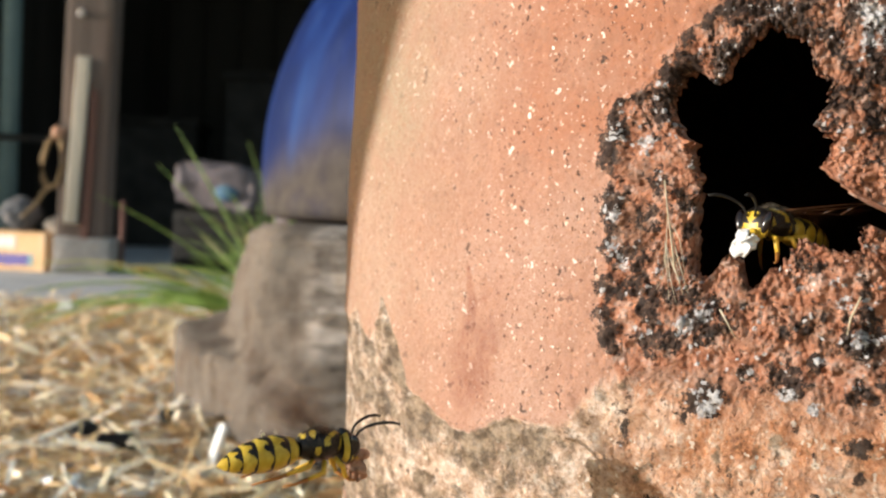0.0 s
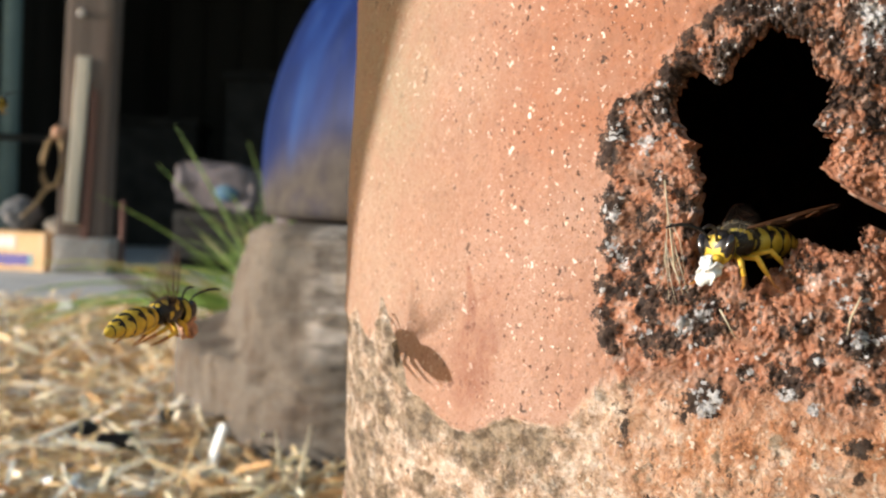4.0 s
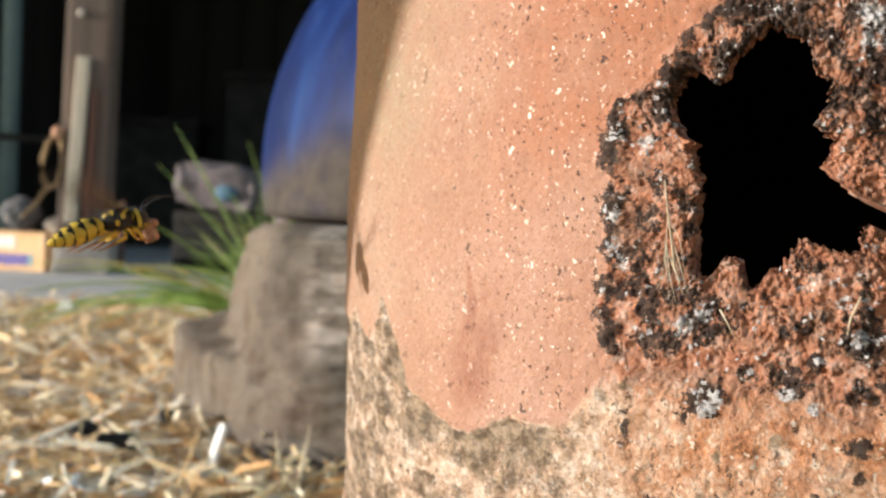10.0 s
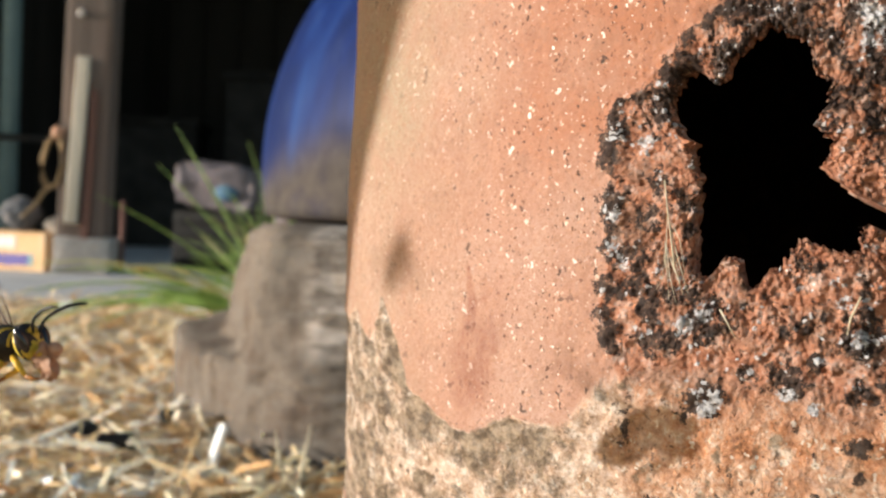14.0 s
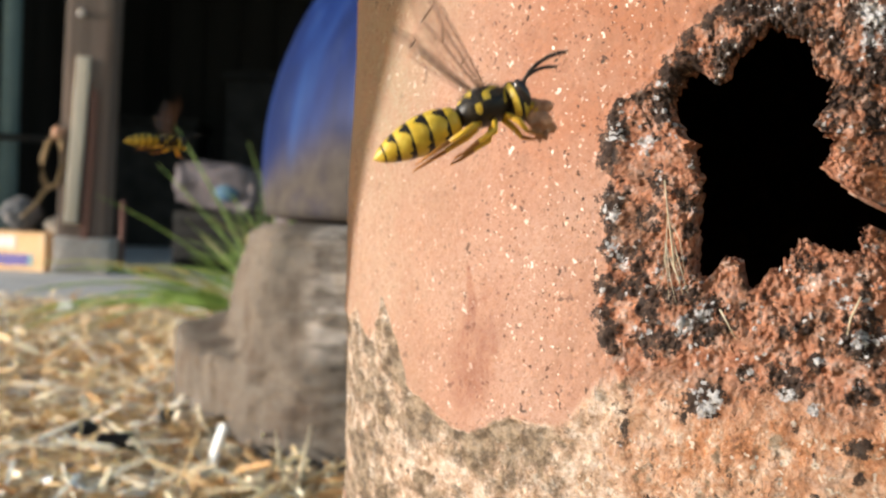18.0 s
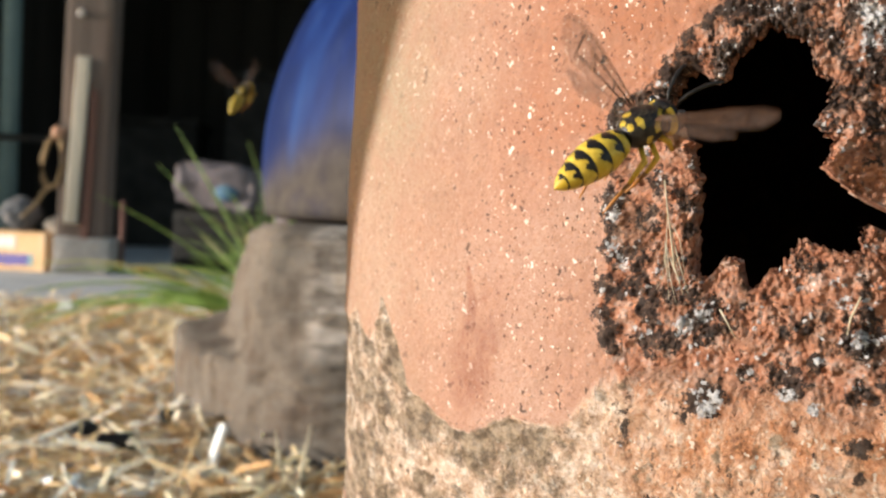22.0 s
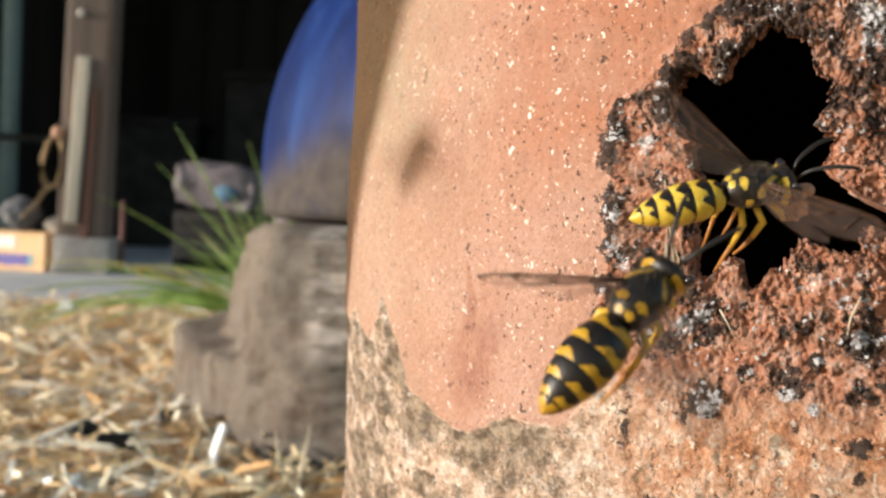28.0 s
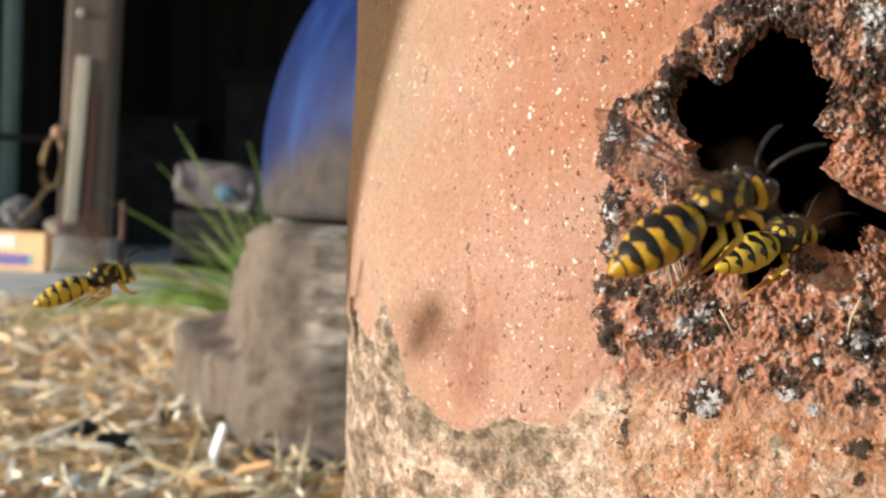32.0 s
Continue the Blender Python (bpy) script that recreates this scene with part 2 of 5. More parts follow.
def stone_mat():
    m = Nodes("weathered_sandstone", rough=0.9, spec=0.15)
    big = m.noise(26, 7, 0.7)
    streak = m.noise(55, 6, 0.7, m.stretch(1.0, 1.0, 0.22))
    layer = m.noise(40, 5, 0.7, m.stretch(0.5, 0.5, 3.0))
    col = m.ramp(big, (0.32, (0.0853, 0.0576, 0.0416)), (0.46, (0.131, 0.105, 0.0834)), (0.58, (0.157, 0.129, 0.105)), (0.72, (0.202, 0.175, 0.146)))
    col = m.mix(m.band(streak, 0.45, 0.7, 0.0, 0.7), col, (0.0533, 0.0373, 0.024))
    col = m.mix(m.band(layer, 0.5, 0.68, 0.0, 0.25), col, (0.245, 0.213, 0.179))
    col = m.mix(m.band(m.noise(260, 5, 0.75), 0.54, 0.7, 0.0, 0.6), col, (0.224, 0.192, 0.155))
    col = m.mix(m.band(m.noise(330, 5, 0.75), 0.56, 0.7, 0.0, 0.6), col, (0.0373, 0.0267, 0.0187))
    # a pale, layered shoulder where the crust has come off
    axes = m.tree.nodes.new("ShaderNodeSeparateXYZ")
    m.put(axes.inputs[0], m.coord)
    bare = m.math("MULTIPLY", m.band(axes.outputs[0], -0.068, -0.056), m.band(axes.outputs[2], 0.045, 0.062))
    bare = m.math("MULTIPLY", bare, m.band(m.noise(70, 4, 0.6, m.stretch(0.6, 0.6, 2.2)), 0.38, 0.55))
    col = m.mix(m.math("MULTIPLY", bare, 0.8), col, (0.40, 0.35, 0.305))
    col = m.mix(m.math("MULTIPLY", bare, m.band(m.noise(120, 3, 0.6, m.stretch(0.4, 0.4, 3.0)), 0.54, 0.64)), col, (0.09, 0.07, 0.055))
    m.color(col)
    m.bump(m.noise(130, 7, 0.75), 0.0025, 0.8)
    return m.mat


def soil_mat():
    m = Nodes("trodden_earth", rough=0.95, spec=0.1)
    col = m.ramp(m.noise(9, 6, 0.65), (0.3, (0.46, 0.28, 0.14)), (0.55, (0.66, 0.44, 0.24)), (0.75, (0.76, 0.57, 0.36)))
    col = m.mix(m.band(m.noise(150, 5, 0.7), 0.5, 0.75, 0.0, 0.6), col, (0.62, 0.50, 0.33))
    m.color(col)
    m.bump(m.noise(90, 6, 0.7), 0.006, 0.9)
    return m.mat


def straw_mat():
    m = Nodes("dry_straw", rough=0.6, spec=0.3)
    rnd = m.island()
    col = m.ramp(rnd, (0.0, (0.44, 0.23, 0.09)), (0.2, (0.70, 0.42, 0.19)), (0.45, (0.80, 0.59, 0.34)), (0.7, (0.88, 0.72, 0.48)), (0.9, (0.90, 0.82, 0.66)), (1.0, (0.92, 0.88, 0.80)))
    col = m.mix(m.band(m.noise(260, 4, 0.6), 0.5, 0.8, 0.0, 0.4), col, (0.30, 0.19, 0.10))
    m.color(col)
    m.bump(m.noise(900, 3, 0.6), 0.0004, 0.6)
    m.bsdf.inputs["Subsurface Weight"].default_value = 0.35
    m.bsdf.inputs["Subsurface Radius"].default_value = (1.0, 0.8, 0.5)
    m.bsdf.inputs["Subsurface Scale"].default_value = 0.002
    return m.mat


def plain(name, a, b, scale, rough=0.6, spec=0.3, bump=0.0, stretch=(1, 1, 1), metal=0.0, third=None):
    """Two tones mixed by noise of the given scale, with a finer mottling and relief."""
    m = Nodes(name, rough, spec)
    vec = m.stretch(*stretch)
    col = m.ramp(m.noise(scale, 5, 0.65, vec), (0.32, a), (0.68, b))
    if third:
        col = m.mix(m.band(m.noise(scale * 0.3, 4, 0.6, vec), 0.52, 0.68), col, third)
    col = m.mix(m.band(m.noise(scale * 6, 3, 0.6, vec), 0.5, 0.8, 0.0, 0.35), col, tuple(0.55 * c for c in a))
    m.color(col)
    m.bsdf.inputs["Metallic"].default_value = metal
    if bump:
        m.bump(m.noise(scale * 3, 5, 0.7, vec), bump, 0.8)
    return m.mat


def glaze_mat():
    m = Nodes("cobalt_glaze", rough=0.4, spec=0.10)
    run = m.noise(48, 5, 0.65, m.stretch(1.0, 1.0, 0.12))
    col = m.ramp(run, (0.3, (0.0019, 0.0068, 0.0434)), (0.5, (0.0022, 0.0125, 0.080)), (0.68, (0.008, 0.032, 0.13)))
    col = m.mix(m.band(m.noise(120, 4, 0.6, m.stretch(1, 1, 0.15)), 0.55, 0.75, 0.0, 0.4), col, (0.038, 0.062, 0.14))
    mud = m.math("MULTIPLY", m.attr("mud"), m.band(m.noise(40, 5, 0.7), 0.2, 0.5, 0.6, 1.0))
    col = m.mix(mud, col, m.ramp(m.noise(80, 4), (0.3, (0.0372, 0.0322, 0.0298)), (0.7, (0.0806, 0.0682, 0.0589))))
    m.color(col)
    m.put(m.bsdf.inputs["Roughness"], m.math("ADD", 0.5, m.math("MULTIPLY", mud, 0.4)))
    m.bump(m.noise(200, 4), 0.0006, 0.4)
    return m.mat


def leaf_mat(name, a, b):
    """Thin green blades that let part of the sunlight through."""
    m = Nodes(name, 0.5, 0.3)
    m.color(m.mix(m.band(m.noise(70, 4), 0.35, 0.65), a, b))
    glow = m.tree.nodes.new("ShaderNodeBsdfTranslucent")
    m.put(glow.inputs["Color"], m.mix(m.noise(60, 3), a, tuple(min(0.9, 1.3 * c) for c in b)))
    both = m.tree.nodes.new("ShaderNodeMixShader")
    both.inputs[0].default_value = 0.45
    m.tree.links.new(m.bsdf.outputs[0], both.inputs[1])
    m.tree.links.new(glow.outputs[0], both.inputs[2])
    m.tree.links.new(both.outputs[0], m.tree.nodes["Material Output"].inputs["Surface"])
    return m.mat


def wasp_shell(name, dull, bright):
    """Chitin that turns from black to yellow where the part's own marking says so."""
    m = Nodes(name, rough=0.40, spec=0.32)
    mark = m.band(m.attr("mark"), 0.45, 0.55)
    yellow = m.mix(m.band(m.noise(900, 4), 0.4, 0.7), dull, bright)
    m.color(m.mix(mark, m.mix(m.noise(500, 3), (0.0045, 0.004, 0.0036), (0.014, 0.009, 0.006)), yellow))
    m.bump(m.noise(6000, 3), 0.00004, 0.5)
    return m.mat


def wing_mat():
    m = Nodes("wing_membrane", rough=0.25, spec=0.5)
    m.color(m.mix(m.noise(900, 3), (0.11, 0.065, 0.045), (0.20, 0.125, 0.09)))
    m.put(m.bsdf.inputs["Alpha"], m.band(m.noise(700, 3), 0.3, 0.7, 0.24, 0.44))
    return m.mat


TERRACOTTA, STONE, SOIL, STRAW, GLAZE = terracotta(), stone_mat(), soil_mat(), straw_mat(), glaze_mat()
# near-black clay: the darkness inside the hole is put into this colour
HOLE_SHADE = plain("shaded_clay", (0.0124, 0.0074, 0.005), (0.0372, 0.0217, 0.0136), 200, 0.95, 0.1, 0.001)
# the second, dimmer yellow puts the arriving wasp's shade into its colour
CHITIN, SHADED_CHITIN = wasp_shell("wasp_chitin", (0.45, 0.295, 0.022), (0.575, 0.42, 0.06)), wasp_shell("shaded_chitin", (0.31, 0.165, 0.008), (0.44, 0.26, 0.02))
WING = wing_mat()
WING_VEIN = plain("wing_vein", (0.05, 0.022, 0.01), (0.10, 0.045, 0.02), 800, 0.4)
LEG_YELLOW = plain("leg_yellow", (0.5, 0.274, 0.0242), (0.605, 0.387, 0.0403), 900, 0.4)
LEG_AMBER = plain("leg_amber", (0.286, 0.102, 0.0205), (0.375, 0.164, 0.0341), 900, 0.4)
BLACK_SHELL = plain("black_chitin", (0.0062, 0.0056, 0.005), (0.0155, 0.0136, 0.0112), 900, 0.35)
HAIR = plain("pale_hair", (0.045, 0.036, 0.024), (0.09, 0.075, 0.05), 900, 0.7)
EYE_SHELL = plain("eye_facets", (0.0062, 0.005, 0.005), (0.0186, 0.0124, 0.0124), 1500, 0.2, 0.6)
ANTENNA = plain("antenna_black", (0.0093, 0.0081, 0.0074), (0.0248, 0.0217, 0.0186), 1500, 0.5)
WHITE_PULP = plain("white_pulp", (0.70, 0.70, 0.68), (0.85, 0.85, 0.83), 1200, 0.9, 0.2, 0.0003)
PREY_FLESH = plain("prey_flesh", (0.365, 0.165, 0.0868), (0.521, 0.312, 0.208), 1200, 0.6, 0.3, 0.0003)
OLD_TIMBER = plain("old_timber", (0.113, 0.0841, 0.0694), (0.217, 0.169, 0.143), 30, 0.85, 0.2, 0.003, (1, 1, 0.08), third=(0.148, 0.0998, 0.0798))
PALE_TIMBER = plain("pale_timber", (0.46, 0.40, 0.31), (0.66, 0.59, 0.49), 40, 0.8, 0.2, 0.002, (1, 1, 0.1), third=(0.40, 0.24, 0.19))
RED_TIMBER = plain("red_brown_timber", (0.119, 0.0558, 0.0409), (0.201, 0.104, 0.0818), 40, 0.8, 0.2, 0.002, (1, 1, 0.1))
CONCRETE = plain("grey_concrete", (0.408, 0.396, 0.384), (0.624, 0.6, 0.576), 12, 0.9, 0.2, 0.002)
PALE_CONCRETE = plain("pale_concrete", (0.322, 0.29, 0.266), (0.467, 0.423, 0.391), 20, 0.9, 0.2, 0.003)
# boards painted near-black, so the shed's shade sits in their colour
SHADED_BOARD = plain("shaded_boards", (0.012, 0.011, 0.010), (0.03, 0.027, 0.024), 9, 0.9, 0.1, 0.004, (1, 1, 0.1))
# clutter colour lowered to near-black to carry the shade inside the shed
SHADED_CLUTTER = plain("shaded_plastic", (0.014, 0.013, 0.012), (0.035, 0.033, 0.030), 15, 0.8, 0.15)
CARDBOARD = plain("orange_cardboard", (0.596, 0.355, 0.169), (0.677, 0.467, 0.274), 25, 0.75, 0.2, 0.0006)
LABEL_WHITE = plain("label_white", (0.548, 0.532, 0.484), (0.645, 0.629, 0.58), 30, 0.6)
LABEL_VIOLET = plain("label_violet", (0.0434, 0.031, 0.2108), (0.0744, 0.0558, 0.279), 30, 0.5)
LABEL_CYAN = plain("label_cyan", (0.155, 0.31, 0.372), (0.2356, 0.3844, 0.434), 40, 0.6)
GREY_WOOL = plain("grey_matted_fibre", (0.0725, 0.0725, 0.0766), (0.202, 0.202, 0.21), 60, 0.95, 0.1, 0.006)
PALE_PAPER = plain("crumpled_paper", (0.443, 0.371, 0.306), (0.58, 0.508, 0.435), 60, 0.8)
PIPE_TEAL = plain("teal_painted_steel", (0.08, 0.14, 0.15), (0.125, 0.19, 0.2), 12, 0.5, 0.4)
ROPE = plain("sisal_rope", (0.1612, 0.1054, 0.0558), (0.2604, 0.1798, 0.0992), 120, 0.9, 0.1, 0.001)
BAG = plain("faded_mauve_sack", (0.107, 0.0891, 0.0927), (0.178, 0.15, 0.153), 22, 0.8, 0.2, 0.003)
BAG_BLUE = plain("blue_print", (0.0496, 0.1178, 0.186), (0.093, 0.1736, 0.2356), 40, 0.7)
GRASS = leaf_mat("green_grass", (0.15, 0.26, 0.06), (0.30, 0.42, 0.13))
DRY_TUFT = plain("dry_tuft", (0.30, 0.26, 0.18), (0.52, 0.47, 0.36), 1500, 0.8)
STALK = plain("dry_stalk", (0.34, 0.28, 0.18), (0.50, 0.43, 0.31), 900, 0.7)
GRASS_DRY = leaf_mat("yellowing_grass", (0.32, 0.33, 0.12), (0.50, 0.46, 0.22))
DARK_CHIP = plain("charred_wood", (0.0093, 0.0081, 0.0074), (0.031, 0.0279, 0.0248), 150, 0.8, 0.2, 0.001)
WHITE_CHIP = plain("bleached_wood", (0.52, 0.40, 0.26), (0.84, 0.74, 0.58), 200, 0.7, 0.2, 0.0005, (1, 1, 0.2))
ORANGE_BIT = plain("rusty_orange", (0.279, 0.1054, 0.031), (0.372, 0.1736, 0.062), 100, 0.7)


# ---- the ground and the shed behind ----
def ground():
    n = 90
    xs = np.concatenate([np.linspace(-60, -1.6, 8), np.linspace(-1.4, 0.8, n), np.linspace(1.0, 60, 8)])
    ys = np.concatenate([np.linspace(-60, -0.3, 8), np.linspace(-0.1, 1.9, n), np.linspace(2.1, 120, 8)])
    gx, gy = np.meshgrid(xs, ys)
    near = smooth(gy, 0.25, 0.5) * (1 - smooth(gy, 1.0, 1.2)) * smooth(gx, -1.3, -1.0) * (1 - smooth(gx, 0.4, 0.7))
    gz = near * (0.008 * fbm(gx, gy, 0.13, 4, 3)) - 0.006 * (1 - near)
    w = len(xs)
    verts = np.stack([gx, gy, gz], -1).reshape(-1, 3).tolist()
    faces = [(j * w + i, j * w + i + 1, (j + 1) * w + i + 1, (j + 1) * w + i) for j in range(len(ys) - 1) for i in range(w - 1)]
    ob = mesh_object("ground", verts, faces, SOIL)
    tagged(ob, "bare brown earth strewn with dry straw and chips", "ground", kind="structure")


def slab():
    bm = box_bm(3.6, 3.0, 0.06, (0.35, 2.77, -0.024), 0.008, (0, 0, 7.0), cuts=3, rough=0.004)
    tagged(part("floor", bm, CONCRETE, None), "worn grey concrete floor slab of an open shed", "floor", kind="structure")


def shed():
    # right wall and ceiling are out of view, added to keep light out
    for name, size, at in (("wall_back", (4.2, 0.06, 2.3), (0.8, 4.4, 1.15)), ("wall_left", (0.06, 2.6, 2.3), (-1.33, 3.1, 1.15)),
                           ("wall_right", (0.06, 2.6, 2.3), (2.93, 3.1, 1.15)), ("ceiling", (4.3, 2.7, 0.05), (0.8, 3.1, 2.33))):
        ob = part(name, box_bm(*size, at, 0.004), SHADED_BOARD, None, shade=False)
        tagged(ob, "weathered boarding inside an open shed, coloured near-black for its shade", name.split("_")[0], kind="structure")
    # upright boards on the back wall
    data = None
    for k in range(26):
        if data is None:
            board = part("board", box_bm(0.15, 0.02, 2.28, (0, 0, 0), 0.004), SHADED_BOARD, bpy.data.objects["wall_back"], shade=False)
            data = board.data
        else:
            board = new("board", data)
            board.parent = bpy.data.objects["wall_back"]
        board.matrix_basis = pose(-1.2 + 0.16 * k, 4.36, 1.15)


def timber_post():
    post = thing("timber_post", pose(-0.640, 1.705, 0.006, 0, 1.0, 9), "weathered grey timber post on a pale concrete foot", "post")
    bm = box_bm(0.080, 0.087, 2.24, (-0.004, 0, 1.18), 0.006, cuts=6, rough=0.003)
    part("shaft", bm, OLD_TIMBER, post)
    part("foot", box_bm(0.093, 0.106, 0.064, (0, 0, 0.032), 0.006, cuts=3, rough=0.003), PALE_CONCRETE, post, "pale crumbling concrete foot")
    part("batten", box_bm(0.022, 0.014, 0.29, (-0.0145, -0.0505, 0.232), 0.002, (0, 2.0, 0), cuts=3, rough=0.0015), PALE_TIMBER, post, "pale flaking painted batten")
    part("edge_strip", box_bm(0.012, 0.010, 0.26, (0.008, -0.0485, 0.19), 0.002, (0, 1.0, 0), cuts=2, rough=0.001), RED_TIMBER, post, "reddish strip of bare wood")
    bolt = lathe([(0.0, 0.0), (0.007, 0.0), (0.007, 0.006), (0.004, 0.008), (0.0, 0.009)], 12)
    bmesh.ops.transform(bolt, matrix=pose(-0.018, -0.0435, 0.452, 90, 0, 0), verts=bolt.verts)
    part("bolt", bolt, PALE_CONCRETE, post, "pale worn bolt head")


def cardboard_box():
    box = thing("cardboard_box", pose(-0.752, 1.735, 0.006, 0, 0, -16), "orange cardboard box with a violet printed stripe", "box")
    part("carton", box_bm(0.145, 0.11, 0.066, (0, 0, 0.033), 0.002), CARDBOARD, box, shade=False)
    part("lid_flap", box_bm(0.147, 0.055, 0.0025, (0, -0.026, 0.0678), 0.001, (2, 0, 0)), CARDBOARD, box, shade=False)
    part("stripe", box_bm(0.088, 0.0016, 0.020, (-0.005, -0.0556, 0.019), 0.0004), LABEL_VIOLET, box, "violet printed stripe", False)
    part("stripe_end", box_bm(0.009, 0.0016, 0.020, (0.0445, -0.0556, 0.019), 0.0004), LABEL_CYAN, box, "pale blue end of the stripe", False)
    part("panel", box_bm(0.06, 0.0016, 0.021, (-0.018, -0.0556, 0.050), 0.0004), LABEL_WHITE, box, "cream printed panel", False)


def shed_clutter():
    wool = ball(0.034, 0.034, 0.030, seg=40, rings=26)
    for v in wool.verts:
        v.co += noise.noise_vector(v.co * 70) * 0.006 + noise.noise_vector(v.co * 210) * 0.0025
    ob = part("wool_ball", wool, GREY_WOOL, None)
    ob.matrix_basis = pose(-0.755, 1.70, 0.106)
    tagged(ob, "matted grey ball of fibre lying on a box", "ball of fibre")

    scrap = ball(0.016, 0.014, 0.013, seg=16, rings=10)
    for v in scrap.verts:
        v.co += noise.noise_vector(v.co * 90) * 0.006
    ob = part("paper_scrap", scrap, PALE_PAPER, None, shade=False)
    ob.matrix_basis = pose(-0.694, 1.69, 0.088)
    tagged(ob, "crumpled pale paper scrap on a cardboard box", "paper")

    frame_ob = thing("steel_frame", pose(-0.93, 2.02, 0.006), "teal painted steel frame standing in the shed", "frame")
    part("upright", tube([(0, 0, 0), (0, 0, 1.3)], 0.020, 14), PIPE_TEAL, frame_ob)
    part("upright", tube([(-0.30, 0, 0), (-0.30, 0, 1.3)], 0.020, 14), PIPE_TEAL, frame_ob)
    part("crossbar", tube([(-0.30, -0.022, 0.262), (0.24, -0.022, 0.255)], 0.007, 10), SHADED_CLUTTER, frame_ob, "dark crossbar")

    rope = thing("rope", pose(-0.685, 1.652, 0.0), "loop of tan sisal rope hung on a timber post", "rope")
    loop = [(0.012, 0, 0.25), (-0.004, -0.006, 0.232), (-0.014, -0.006, 0.20), (-0.012, -0.004, 0.17), (-0.002, -0.004, 0.152), (0.012, -0.004, 0.16), (0.020, -0.004, 0.19), (0.018, -0.004, 0.225), (0.012, -0.002, 0.25)]
    part("loop", tube(loop, 0.0045, 8), ROPE, rope)
    part("tail", tube([(-0.006, -0.004, 0.155), (-0.018, -0.006, 0.13), (-0.034, -0.01, 0.112), (-0.04, -0.02, 0.1)], 0.0032, 8), ROPE, rope)
    part("knot", ball(0.010, 0.008, 0.011, (0.010, -0.004, 0.25), seg=14, rings=10), PREY_FLESH, rope, "pinkish knotted end")

    stick = part("broom_handle", tube([(0, 0, 0), (-0.006, 0.02, 0.06), (-0.012, 0.04, 0.13)], 0.005, 10), RED_TIMBER, None)
    stick.matrix_basis = pose(-0.596, 1.76, 0.006)
    tagged(stick, "short brown stick leaning behind a post", "stick")

    crate = thing("crate", pose(-0.43, 1.93, 0.006, 0, 0, -6), "dark plastic crate in the shed", "crate")
    part("tub", box_bm(0.19, 0.14, 0.118, (0, 0, 0.059), 0.006), SHADED_CLUTTER, crate)
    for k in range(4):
        part("slat", box_bm(0.19, 0.006, 0.012, (0, -0.0735, 0.02 + 0.027 * k), 0.002), SHADED_CLUTTER, crate)

    sack = box_bm(0.165, 0.12, 0.088, (0, 0, 0.044), 0.022, cuts=4, rough=0.006, segments=3)
    for v in sack.verts:
        v.co += noise.noise_vector(v.co * 22) * 0.013
        v.co.z = max(v.co.z, 0.001)
    bag = thing("sack", pose(-0.445, 1.90, 0.128, 0, 6, -8), "faded mauve sack with a blue print lying on a crate", "sack")
    part("body", sack, BAG, bag)
    part("print", ball(0.024, 0.010, 0.016, (0.028, -0.062, 0.036), seg=16, rings=10), BAG_BLUE, bag, "blue printed patch")

    # boxes deep in the shed, their shade painted in as near-black plastic
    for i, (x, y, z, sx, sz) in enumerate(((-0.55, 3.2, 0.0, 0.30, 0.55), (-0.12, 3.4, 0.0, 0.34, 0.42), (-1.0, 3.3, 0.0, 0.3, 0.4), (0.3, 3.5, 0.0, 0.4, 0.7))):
        box = thing("storage_box", pose(x, y, 0.006 + z, 0, 0, -8 + 7 * i), "storage box at the back of the shed, coloured near-black for its shade", "box", "stored boxes")
        part("carton", box_bm(sx, 0.3, sz, (0, 0, sz / 2), 0.008), SHADED_CLUTTER, box, shade=False)
        part("lid", box_bm(sx + 0.02, 0.32, 0.03, (0, 0, sz + 0.0155), 0.006), SHADED_BOARD, box, shade=False)

    for x, y, sx, mat, label in ((-0.528, 1.665, 0.009, ORANGE_BIT, "rusty orange scrap on the concrete floor"), (-0.546, 1.69, 0.008, PIPE_TEAL, "small green plastic scrap on the concrete floor")):
        bit = ball(sx * 1.5, sx, sx * 0.8, seg=12, rings=8)
        for v in bit.verts:
            v.co += noise.noise_vector(v.co * 160) * 0.003
        ob = part("scrap", bit, mat, None)
        ob.matrix_basis = pose(x, y, 0.006 + sx * 0.75)
        tagged(ob, label, "scrap")


